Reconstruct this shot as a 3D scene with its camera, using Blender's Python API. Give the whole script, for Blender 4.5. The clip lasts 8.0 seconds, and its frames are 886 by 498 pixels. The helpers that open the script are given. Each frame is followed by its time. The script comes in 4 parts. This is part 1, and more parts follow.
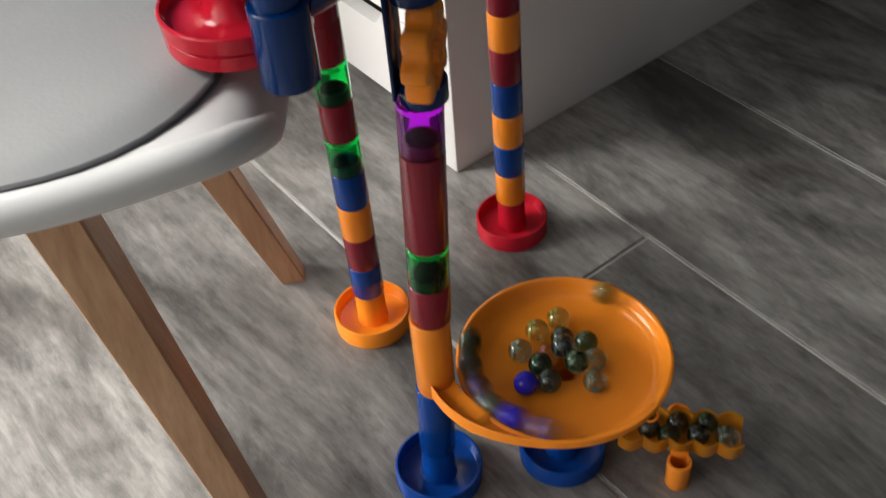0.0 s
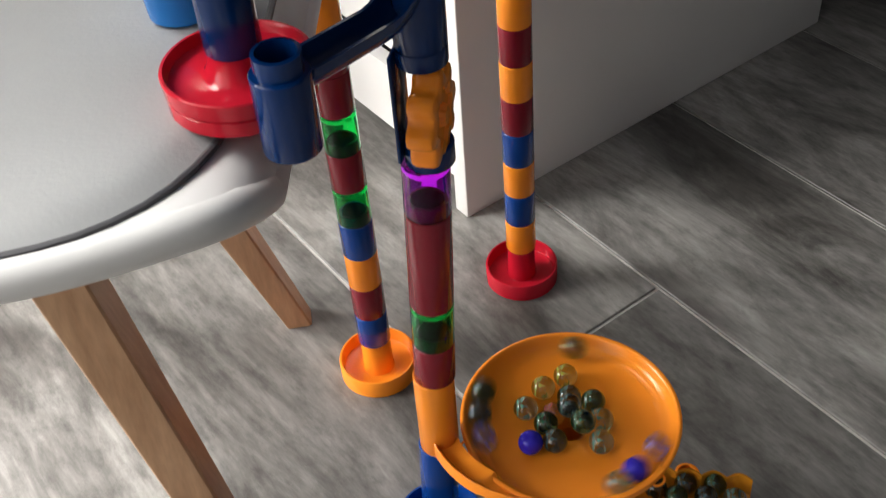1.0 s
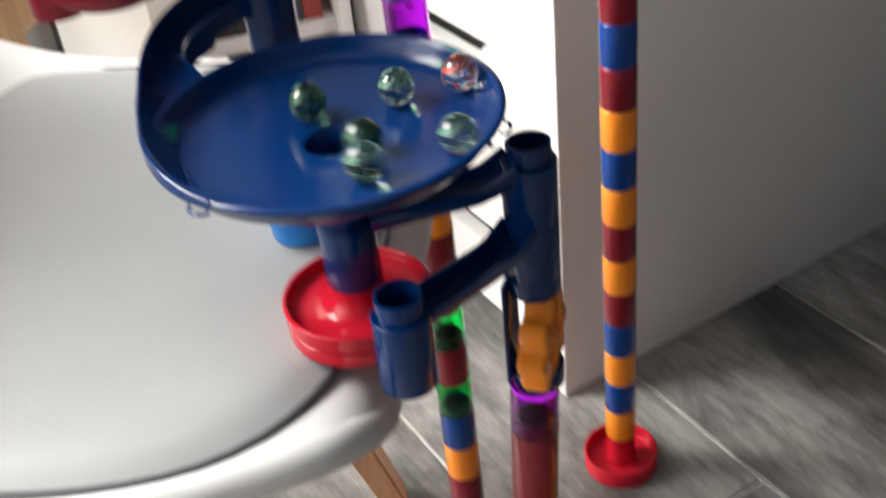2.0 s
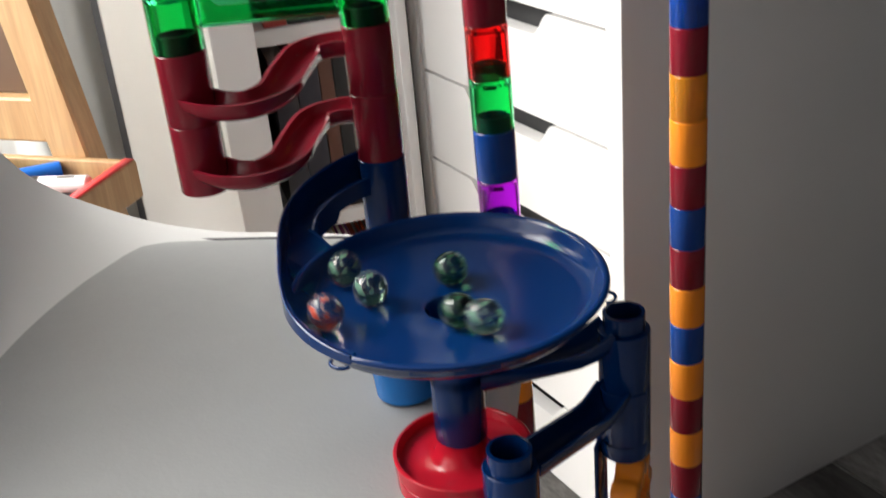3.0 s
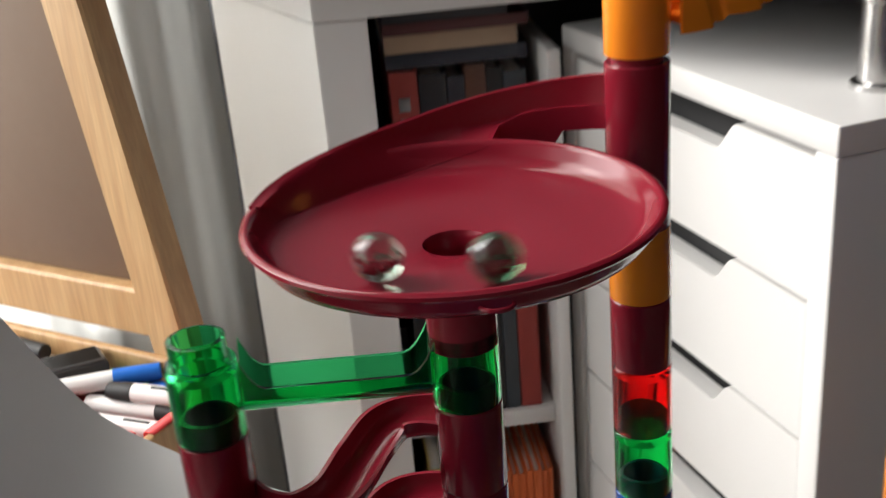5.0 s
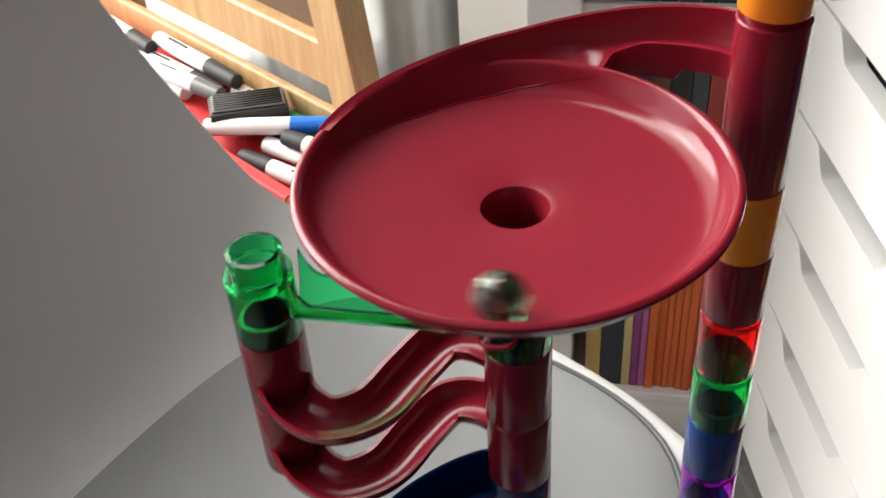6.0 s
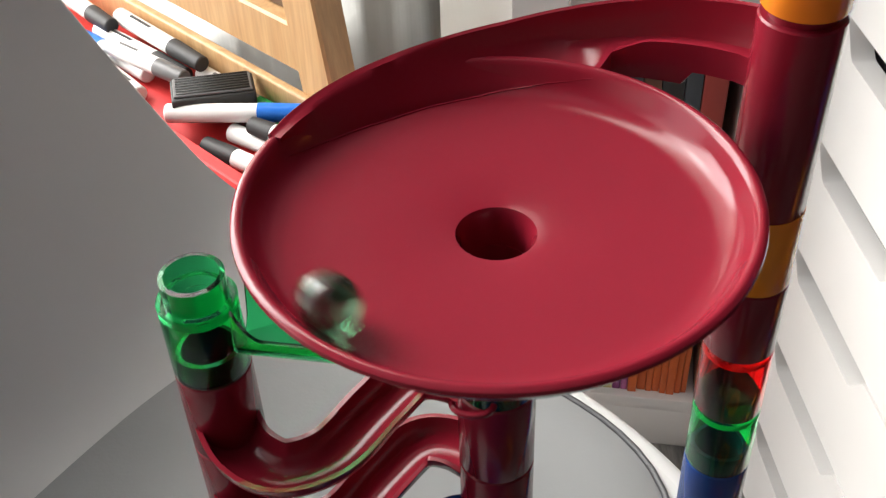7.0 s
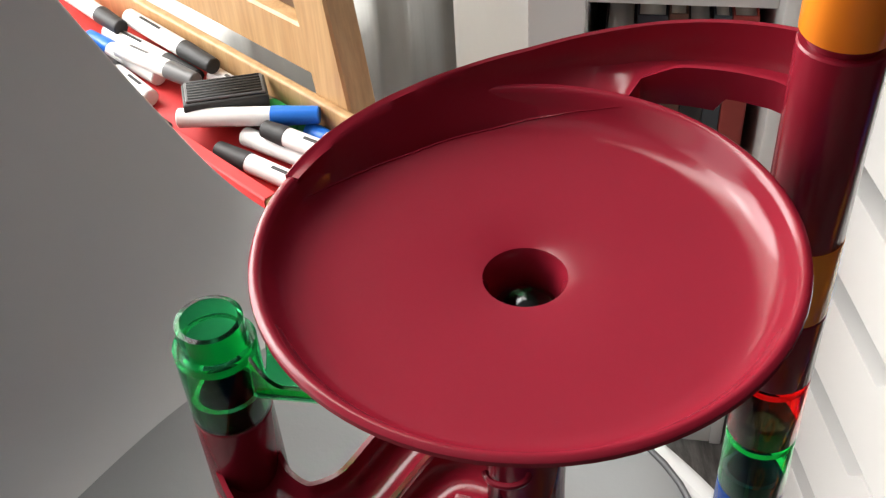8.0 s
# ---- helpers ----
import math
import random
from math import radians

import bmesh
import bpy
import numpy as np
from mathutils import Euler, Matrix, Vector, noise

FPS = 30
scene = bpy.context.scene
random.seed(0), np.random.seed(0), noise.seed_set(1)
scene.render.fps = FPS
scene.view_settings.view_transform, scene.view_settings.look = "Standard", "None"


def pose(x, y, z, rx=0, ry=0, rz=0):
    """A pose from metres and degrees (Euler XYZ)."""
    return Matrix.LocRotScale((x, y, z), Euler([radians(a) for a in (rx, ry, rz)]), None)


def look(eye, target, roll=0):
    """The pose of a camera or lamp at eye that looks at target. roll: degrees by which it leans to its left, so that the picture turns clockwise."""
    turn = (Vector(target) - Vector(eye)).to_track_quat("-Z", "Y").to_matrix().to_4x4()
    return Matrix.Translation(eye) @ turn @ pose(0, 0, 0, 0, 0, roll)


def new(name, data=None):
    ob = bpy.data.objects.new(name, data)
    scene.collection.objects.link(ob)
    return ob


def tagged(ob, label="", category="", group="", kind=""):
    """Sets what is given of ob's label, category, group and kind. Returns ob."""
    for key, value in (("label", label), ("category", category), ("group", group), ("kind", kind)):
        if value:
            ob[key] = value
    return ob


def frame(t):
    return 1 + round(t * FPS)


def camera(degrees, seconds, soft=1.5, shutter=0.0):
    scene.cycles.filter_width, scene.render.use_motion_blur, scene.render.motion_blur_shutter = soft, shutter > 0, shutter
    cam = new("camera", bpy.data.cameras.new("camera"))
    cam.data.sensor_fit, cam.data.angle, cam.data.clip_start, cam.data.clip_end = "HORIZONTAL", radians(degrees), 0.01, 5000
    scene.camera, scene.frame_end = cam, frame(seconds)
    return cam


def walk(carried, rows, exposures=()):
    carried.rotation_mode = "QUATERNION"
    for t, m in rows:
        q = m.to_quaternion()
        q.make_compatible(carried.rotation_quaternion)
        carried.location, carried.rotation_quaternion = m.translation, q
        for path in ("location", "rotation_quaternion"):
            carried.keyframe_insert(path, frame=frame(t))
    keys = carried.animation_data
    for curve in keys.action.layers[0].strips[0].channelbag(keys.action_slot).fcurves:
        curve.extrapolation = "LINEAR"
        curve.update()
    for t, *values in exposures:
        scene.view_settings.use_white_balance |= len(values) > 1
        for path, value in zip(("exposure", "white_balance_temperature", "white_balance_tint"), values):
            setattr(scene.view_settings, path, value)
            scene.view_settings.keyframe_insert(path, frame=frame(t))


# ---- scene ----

# The camera: seconds, place, then turn (x, z) and roll in degrees.
PATH = [
    (0.0, -0.2393, -0.3692, 0.6544, 45.57, -35.00, -5.23),
    (0.5, -0.2415, -0.3699, 0.6618, 47.62, -33.89, -4.76),
    (1.0, -0.2221, -0.3569, 0.6624, 46.85, -34.04, -4.77),
    (1.5, -0.2105, -0.3253, 0.6702, 47.65, -33.18, -4.20),
    (2.0, -0.2161, -0.3346, 0.7018, 54.05, -28.96, -6.41),
    (2.2, -0.2252, -0.3518, 0.7116, 57.82, -27.52, -7.59),
    (3.3, -0.2711, -0.3550, 0.7368, 66.83, -26.57, -3.93),
    (3.5, -0.2655, -0.3812, 0.7872, 70.48, -22.16, -2.44),
    (3.8, -0.2705, -0.3677, 0.7950, 72.64, -23.06, -2.31),
    (4.2, -0.2671, -0.3584, 0.8135, 72.81, -24.15, -2.46),
    (5.3, -0.1043, -0.1533, 0.7853, 62.10, -12.54, -6.42),
    (5.5, -0.0844, -0.1496, 0.8114, 58.35, -6.53, -6.39),
    (5.8, -0.0652, -0.1633, 0.8547, 52.61, 0.40, -4.88),
    (6.0, -0.0727, -0.1519, 0.8619, 50.39, -1.56, -4.19),
    (6.5, -0.0735, -0.1333, 0.8503, 50.34, -2.74, -3.88),
    (7.0, -0.0672, -0.1035, 0.8402, 49.22, -2.84, -2.50),
    (7.5, -0.0675, -0.0850, 0.8473, 47.68, -2.65, -3.32),
    (8.0, -0.0687, -0.0827, 0.8456, 48.13, -1.82, -4.08),
]
cam = camera(44.24, 8.0, soft=1.25, shutter=0.5)
walk(cam, [(t, pose(x, y, z, rx, 0, rz) @ pose(0, 0, 0, 0, 0, roll)) for t, x, y, z, rx, rz, roll in PATH],
     exposures=[(0.0, 0.22), (0.5, 0.45), (1.0, 0.52), (1.5, 0.60), (2.0, 0.70), (2.3, 0.70), (3.4, -0.25), (4.2, -0.54), (5.5, -0.18), (6.0, 0.04), (8.0, 0.0)])

# ---- light: an overcast window on the wall beside the easel ----
world = bpy.data.worlds.new("world")
scene.world = world
world.use_nodes = True
wn = world.node_tree
sky = wn.nodes.new("ShaderNodeTexSky")
sky.sky_type, sky.sun_disc = "NISHITA", False
sky.sun_elevation, sky.sun_rotation = radians(38), radians(-70)
wn.links.new(sky.outputs[0], wn.nodes["Background"].inputs[0])
wn.nodes["Background"].inputs[1].default_value = 0.12


def window_lamp(m, width, height, watts):
    data = bpy.data.lights.new("window_light", "AREA")
    data.shape, data.size, data.size_y, data.energy = "RECTANGLE", width, height, watts
    data.color = (1.0, 0.975, 0.94)
    ob = new("window_light", data)
    ob.matrix_world = m
    return ob


window_lamp(look((-1.69, 0.50, 1.15), (-0.3, 0.45, 0.70)), 0.70, 1.8, 10)
window_lamp(look((-0.84, 1.00, 1.22), (-0.64, 0.0, 0.90)), 1.38, 1.75, 122)
sun_data = bpy.data.lights.new("sun", "SUN")
sun_data.energy, sun_data.angle, sun_data.color = 0.5, radians(12), (1.0, 0.96, 0.9)
sun = new("sun", sun_data)
sun.matrix_world = look((-3.4, 3.0, 3.4), (0, 0.2, 0))

# ---- materials ----


def material(name, rough=0.5, metal=0.0):
    m = bpy.data.materials.new(name)
    m.use_nodes = True
    b = m.node_tree.nodes["Principled BSDF"]
    b.inputs["Roughness"].default_value, b.inputs["Metallic"].default_value = rough, metal
    return m, m.node_tree, b


def node(tree, kind, **inputs):
    n = tree.nodes.new("ShaderNode" + kind)
    for key, value in inputs.items():
        n.inputs[key].default_value = value
    return n


def bump(tree, b, height, strength, distance=0.001):
    n = node(tree, "Bump", Strength=strength, Distance=distance)
    tree.links.new(height, n.inputs["Height"])
    tree.links.new(n.outputs[0], b.inputs["Normal"])


def mixed(tree, factor, a, c):
    n = tree.nodes.new("ShaderNodeMix")
    n.data_type = "RGBA"
    n.inputs[6].default_value, n.inputs[7].default_value = (*a, 1), (*c, 1)
    tree.links.new(factor, n.inputs[0])
    return n.outputs[2]


def coords(tree, scale=(1, 1, 1), turn=0.0):
    c = tree.nodes.new("ShaderNodeTexCoord")
    mp = node(tree, "Mapping", Scale=scale, Rotation=(0, 0, turn))
    tree.links.new(c.outputs["Object"], mp.inputs[0])
    return mp.outputs[0]


def noise_of(tree, scale, detail=4.0, at=None, rough=0.55):
    n = node(tree, "TexNoise", Scale=scale, Detail=detail, Roughness=rough)
    tree.links.new(at if at is not None else coords(tree), n.inputs["Vector"])
    return n.outputs["Fac"]


def ramp(tree, factor, low, high):
    n = node(tree, "MapRange")
    n.inputs[1].default_value, n.inputs[2].default_value = low, high
    tree.links.new(factor, n.inputs[0])
    return n.outputs[0]


def painted(name, colour, rough=0.45, spread=0.08, scale=30.0, relief=0.05, metal=0.0):
    """A surface of one colour with soft mottling, fine relief and uneven gloss."""
    m, tree, b = material(name, rough, metal)
    f = noise_of(tree, scale)
    dark = tuple(c * (1 - spread) for c in colour)
    light = tuple(min(1, c * (1 + spread)) for c in colour)
    tree.links.new(mixed(tree, f, dark, light), b.inputs["Base Color"])
    g = noise_of(tree, scale * 7, 3)
    r = node(tree, "MapRange")
    r.inputs[3].default_value, r.inputs[4].default_value = max(0.03, rough - 0.08), rough + 0.08
    tree.links.new(g, r.inputs[0])
    tree.links.new(r.outputs[0], b.inputs["Roughness"])
    if relief:
        bump(tree, b, noise_of(tree, scale * 20, 2), relief, 0.0004)
    return m


def plastic(name, colour, rough=0.22, through_light=0.0):
    """Moulded plastic: even gloss, faint cloudiness of the colour and soft waviness."""
    m, tree, b = material(name, rough)
    tree.links.new(mixed(tree, noise_of(tree, 24, 2), tuple(c * 0.93 for c in colour), tuple(min(1, c * 1.07) for c in colour)), b.inputs["Base Color"])
    bump(tree, b, noise_of(tree, 35, 1), 0.05, 0.0004)
    b.inputs["Specular IOR Level"].default_value = 0.28
    b.inputs["Transmission Weight"].default_value = through_light
    if through_light < 0.5:
        b.inputs["Subsurface Weight"].default_value = 0.0
    return m


def clear(name, colour, rough=0.06, ior=1.45):
    m, tree, b = material(name, rough)
    b.inputs["Base Color"].default_value = (*colour, 1)
    b.inputs["Transmission Weight"].default_value = 1.0
    b.inputs["IOR"].default_value = ior
    bump(tree, b, noise_of(tree, 60, 2), 0.05, 0.0004)
    return m


def wood(name, dark, light, scale=1.0, rough=0.45, axis=2):
    m, tree, b = material(name, rough)
    s = [26.0 * scale] * 3
    s[axis] = 2.2 * scale
    at = coords(tree, tuple(s))
    f = noise_of(tree, 3.0, 6, at, 0.6)
    col = mixed(tree, ramp(tree, f, 0.3, 0.7), dark, light)
    fine = [190.0 * scale] * 3
    fine[axis] = 9.0 * scale
    g = noise_of(tree, 2.0, 3, coords(tree, tuple(fine)))
    n = tree.nodes.new("ShaderNodeMix")
    n.data_type, n.blend_type = "RGBA", "MULTIPLY"
    n.inputs[0].default_value = 0.35
    tree.links.new(col, n.inputs[6])
    tree.links.new(g, n.inputs[7])
    tree.links.new(n.outputs[2], b.inputs["Base Color"])
    bump(tree, b, g, 0.12, 0.0005)
    return m


def tile_material():
    m, tree, b = material("wood_look_tile", 0.42)
    info = tree.nodes.new("ShaderNodeObjectInfo")
    c = tree.nodes.new("ShaderNodeTexCoord")
    add = node(tree, "VectorMath")
    add.operation = "MULTIPLY_ADD"
    add.inputs[1].default_value = (1, 1, 1)
    tree.links.new(c.outputs["Object"], add.inputs[0])
    grow = node(tree, "VectorMath")
    grow.operation = "SCALE"
    grow.inputs["Scale"].default_value = 7.0
    comb = tree.nodes.new("ShaderNodeCombineXYZ")
    for k in range(3):
        tree.links.new(info.outputs["Random"], comb.inputs[k])
    tree.links.new(comb.outputs[0], grow.inputs[0])
    tree.links.new(grow.outputs[0], add.inputs[2])

    def mapped(scale):
        mp = node(tree, "Mapping", Scale=scale)
        tree.links.new(add.outputs[0], mp.inputs[0])
        return mp.outputs[0]

    warp = noise_of(tree, 5.0, 2, mapped((1, 0.5, 1)))
    streak = node(tree, "TexNoise", Scale=1.0, Detail=9.0, Roughness=0.68, Distortion=0.7)
    tree.links.new(mapped((13, 4.0, 3)), streak.inputs["Vector"])
    fine = noise_of(tree, 1.0, 6, mapped((150, 22, 20)), 0.65)
    knots = node(tree, "TexVoronoi", Scale=1.0)
    knots.feature = "SMOOTH_F1"
    tree.links.new(mapped((9, 3.6, 3)), knots.inputs["Vector"])
    knot = ramp(tree, knots.outputs["Distance"], 0.28, 0.08)
    base = mixed(tree, ramp(tree, streak.outputs["Fac"], 0.36, 0.62), (0.095, 0.089, 0.081), (0.36, 0.348, 0.326))
    n = tree.nodes.new("ShaderNodeMix")
    n.data_type, n.blend_type = "RGBA", "MULTIPLY"
    n.inputs[0].default_value = 0.55
    tree.links.new(base, n.inputs[6])
    tree.links.new(ramp(tree, warp, 0.25, 0.7), n.inputs[7])
    k = tree.nodes.new("ShaderNodeMix")
    k.data_type = "RGBA"
    k.inputs[7].default_value = (0.07, 0.062, 0.055, 1)
    half = node(tree, "Math")
    half.operation = "MULTIPLY"
    half.inputs[1].default_value = 0.55
    tree.links.new(knot, half.inputs[0])
    tree.links.new(half.outputs[0], k.inputs[0])
    tree.links.new(n.outputs[2], k.inputs[6])
    g = tree.nodes.new("ShaderNodeMix")
    g.data_type, g.blend_type = "RGBA", "OVERLAY"
    g.inputs[0].default_value = 0.7
    tree.links.new(k.outputs[2], g.inputs[6])
    tree.links.new(fine, g.inputs[7])
    spots = noise_of(tree, 1.0, 7, mapped((75, 34, 30)), 0.7)
    s = tree.nodes.new("ShaderNodeMix")
    s.data_type, s.blend_type = "RGBA", "MULTIPLY"
    s.inputs[0].default_value = 0.42
    tree.links.new(g.outputs[2], s.inputs[6])
    tree.links.new(ramp(tree, spots, 0.30, 0.52), s.inputs[7])
    tree.links.new(s.outputs[2], b.inputs["Base Color"])
    bump(tree, b, fine, 0.22, 0.0006)
    return m


M = {}
M["orange"] = plastic("orange_plastic", (0.94, 0.285, 0.022), 0.18)
M["red"] = plastic("red_plastic", (0.205, 0.0100, 0.0220), 0.17)
M["bright_red"] = plastic("bright_red_plastic", (0.56, 0.012, 0.030), 0.16, 0.2)
M["blue"] = plastic("blue_plastic", (0.003, 0.046, 0.25), 0.17)
M["navy"] = plastic("navy_plastic", (0.001, 0.021, 0.100), 0.16)
M["green_clear"] = clear("clear_green_plastic", (0.06, 0.80, 0.28), ior=1.25)
M["red_clear"] = clear("clear_red_plastic", (0.95, 0.07, 0.07), ior=1.25)
M["purple_clear"] = clear("clear_purple_plastic", (0.62, 0.08, 0.80), ior=1.25)
M["orange_clear"] = plastic("clear_orange_plastic", (0.93, 0.40, 0.03), 0.15, 0.55)
M["blue_clear"] = plastic("clear_blue_plastic", (0.01, 0.10, 0.55), 0.12, 0.6)
M["tile"] = tile_material()
M["grout"] = painted("grout", (0.58, 0.56, 0.53), 0.85, 0.15, 60, 0.3)
M["white"] = painted("white_lacquer", (0.78, 0.77, 0.75), 0.35, 0.02, 8, 0.02)
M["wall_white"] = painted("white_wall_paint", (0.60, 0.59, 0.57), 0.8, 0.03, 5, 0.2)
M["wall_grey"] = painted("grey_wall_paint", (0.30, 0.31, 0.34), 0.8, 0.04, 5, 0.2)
# for the unseen walls: dark only to hold down bounced light
M["wall_low_bounce"] = painted("low_bounce_wall", (0.13, 0.13, 0.14), 0.8, 0.06, 5, 0.2)
M["shell"] = painted("grey_shell_plastic", (0.63, 0.63, 0.615), 0.45, 0.03, 12, 0.12)
M["pad"] = painted("grey_leatherette", (0.29, 0.297, 0.295), 0.50, 0.05, 20, 0.35)
M["black"] = painted("black_laminate", (0.022, 0.023, 0.026), 0.4, 0.2, 40, 0.1)
# near-black for shaded recesses: the shade is in the colour
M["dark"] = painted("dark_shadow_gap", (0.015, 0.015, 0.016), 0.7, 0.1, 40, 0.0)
M["beech"] = wood("beech_wood", (0.42, 0.22, 0.11), (0.60, 0.36, 0.20))
M["pine"] = wood("pine_wood", (0.52, 0.30, 0.13), (0.70, 0.45, 0.22))
M["board"] = painted("brown_hardboard", (0.19, 0.127, 0.086), 0.6, 0.06, 14, 0.15)
M["paper"] = painted("paper", (0.80, 0.78, 0.72), 0.85, 0.03, 120, 0.3)
M["curtain"] = painted("white_curtain", (0.82, 0.82, 0.80), 0.85, 0.03, 120, 0.3)
ct = M["curtain"].node_tree
cb, co = ct.nodes["Principled BSDF"], ct.nodes["Material Output"]
tl = node(ct, "BsdfTranslucent", Color=(0.80, 0.80, 0.77, 1))
mx = node(ct, "MixShader")
mx.inputs[0].default_value = 0.60
ct.links.new(cb.outputs[0], mx.inputs[1])
ct.links.new(tl.outputs[0], mx.inputs[2])
ct.links.new(mx.outputs[0], co.inputs[0])
M["chrome"] = painted("brushed_steel", (0.62, 0.61, 0.60), 0.25, 0.05, 90, 0.05, 1.0)
M["desk_grey"] = painted("dark_grey_desktop", (0.055, 0.055, 0.06), 0.45, 0.1, 60, 0.1)
M["rubber"] = painted("black_rubber", (0.02, 0.02, 0.02), 0.6, 0.1, 60, 0.1)
M["pale_edge"] = painted("pale_edge_band", (0.28, 0.28, 0.28), 0.4, 0.05, 40, 0.05)
M["tumbler"] = plastic("sky_blue_plastic", (0.01, 0.20, 0.62), 0.25, 0.2)
M["paper_red"] = painted("red_paper", (0.60, 0.03, 0.03), 0.6, 0.05, 60, 0.1)

# ---- building helpers ----


def finish(bm, smooth=True):
    if smooth:
        for f in bm.faces:
            f.smooth = True
        for e in bm.edges:
            if len(e.link_faces) == 2 and e.calc_face_angle(0) > radians(38):
                e.smooth = False
    return bm


def part(name, bm, mat, parent=None, label=""):
    mesh = bpy.data.meshes.new(name)
    finish(bm)
    bm.to_mesh(mesh)
    bm.free()
    mesh.materials.append(M[mat] if isinstance(mat, str) else mat)
    ob = new(name, mesh)
    if parent:
        ob.parent = parent
    if label:
        ob["label"] = label
    return ob


def thing(name, label, category, m=None, group="", kind=""):
    ob = new(name)
    ob.empty_display_size = 0.02
    if m is not None:
        ob.matrix_world = m
    return tagged(ob, label, category, group, kind)


def lathe(profile, n=40, bm=None, m=Matrix(), closed=True):
    """Turns a closed outline of (radius, height) round the z axis."""
    bm = bm or bmesh.new()
    rings = []
    for r, z in profile:
        if r < 1e-6:
            rings.append([bm.verts.new(m @ Vector((0, 0, z)))])
        else:
            rings.append([bm.verts.new(m @ Vector((r * math.cos(2 * math.pi * k / n), r * math.sin(2 * math.pi * k / n), z))) for k in range(n)])
    pairs = list(zip(rings, rings[1:])) + ([(rings[-1], rings[0])] if closed else [])
    for a, b in pairs:
        for k in range(n):
            q = [a[k % len(a)], a[(k + 1) % len(a)], b[(k + 1) % len(b)], b[k % len(b)]]
            q = list(dict.fromkeys(q))
            if len(q) > 2:
                try:
                    bm.faces.new(q)
                except ValueError:
                    pass
    bmesh.ops.recalc_face_normals(bm, faces=bm.faces)
    return bm


def box(x0, y0, z0, x1, y1, z1, bevel=0.0, bm=None, m=Matrix(), segments=2):
    out = bm or bmesh.new()
    tmp = bmesh.new()
    bmesh.ops.create_cube(tmp, size=1, matrix=Matrix.Translation(((x0 + x1) / 2, (y0 + y1) / 2, (z0 + z1) / 2)) @ Matrix.Diagonal((x1 - x0, y1 - y0, z1 - z0, 1)))
    if bevel:
        bmesh.ops.bevel(tmp, geom=list(tmp.edges), offset=bevel, segments=segments, profile=0.5, affect="EDGES")
    join(out, tmp, m)
    return out


def join(out, tmp, m=Matrix()):
    tmp.verts.index_update()
    vs = [out.verts.new(m @ v.co) for v in tmp.verts]
    for f in tmp.faces:
        out.faces.new([vs[v.index] for v in f.verts])
    tmp.free()
    return out


def sweep(path, section, bm=None, closed_section=True, caps=True, up=Vector((0, 0, 1))):
    """Carries a section of (side, height) along a path; section(k, u) may change on the way."""
    bm = bm or bmesh.new()
    path = [Vector(q) for q in path]
    rings = []
    for k, q in enumerate(path):
        d = (path[min(k + 1, len(path) - 1)] - path[max(k - 1, 0)])
        d.normalize()
        side = d.cross(up).normalized()
        top = side.cross(d)
        pts = section(k / (len(path) - 1)) if callable(section) else section
        rings.append([bm.verts.new(q + side * a + top * b) for a, b in pts])
    n = len(rings[0])
    for a, b in zip(rings, rings[1:]):
        for k in range(n if closed_section else n - 1):
            bm.faces.new((a[k], a[(k + 1) % n], b[(k + 1) % n], b[k]))
    if caps and closed_section:
        bm.faces.new(rings[0])
        bm.faces.new(list(reversed(rings[-1])))
    bmesh.ops.recalc_face_normals(bm, faces=bm.faces)
    return bm


def round_section(r, n=10):
    return [(r * math.cos(2 * math.pi * k / n), r * math.sin(2 * math.pi * k / n)) for k in range(n)]


def trough(half, depth, wall, left=1.0, right=1.0, n=8):
    """A U-shaped section, open at the top."""
    outer = [(half * math.cos(a), depth * math.sin(a)) for a in (math.pi + math.pi * k / n for k in range(n + 1))]
    hi, wi = half - wall, depth - wall
    inner = [(hi * math.cos(a), wi * math.sin(a)) for a in (2 * math.pi - math.pi * k / n for k in range(n + 1))]
    outer[0] = (outer[0][0], depth * (left - 1))
    inner[-1] = (inner[-1][0], depth * (left - 1))
    outer[-1] = (outer[-1][0], depth * (right - 1))
    inner[0] = (inner[0][0], depth * (right - 1))
    return outer + inner


def spline(points, n=8):
    pts = [Vector(q) for q in points]
    out = []
    for k in range(len(pts) - 1):
        a, b, c, d = pts[max(k - 1, 0)], pts[k], pts[k + 1], pts[min(k + 2, len(pts) - 1)]
        for j in range(n):
            u = j / n
            out.append(0.5 * ((2 * b) + (c - a) * u + (2 * a - 5 * b + 4 * c - d) * u * u + (3 * b - a - 3 * c + d) * u ** 3))
    out.append(pts[-1])
    return out


# ---- the room ----
FLOOR_LEFT, FLOOR_RIGHT, FLOOR_NEAR, FLOOR_FAR = -1.7, 2.2, -1.9, 0.93
floor = tagged(part("floor", box(FLOOR_LEFT, FLOOR_NEAR, -0.05, FLOOR_RIGHT, FLOOR_FAR, -0.0025), "grout"),
               "pale grout bed of a wood-look tiled floor", "floor", kind="structure")


def slab(name, x0, y0, z0, x1, y1, z1, mat, label, category="wall"):
    return tagged(part(name, box(x0, y0, z0, x1, y1, z1), mat), label, category, kind="structure")


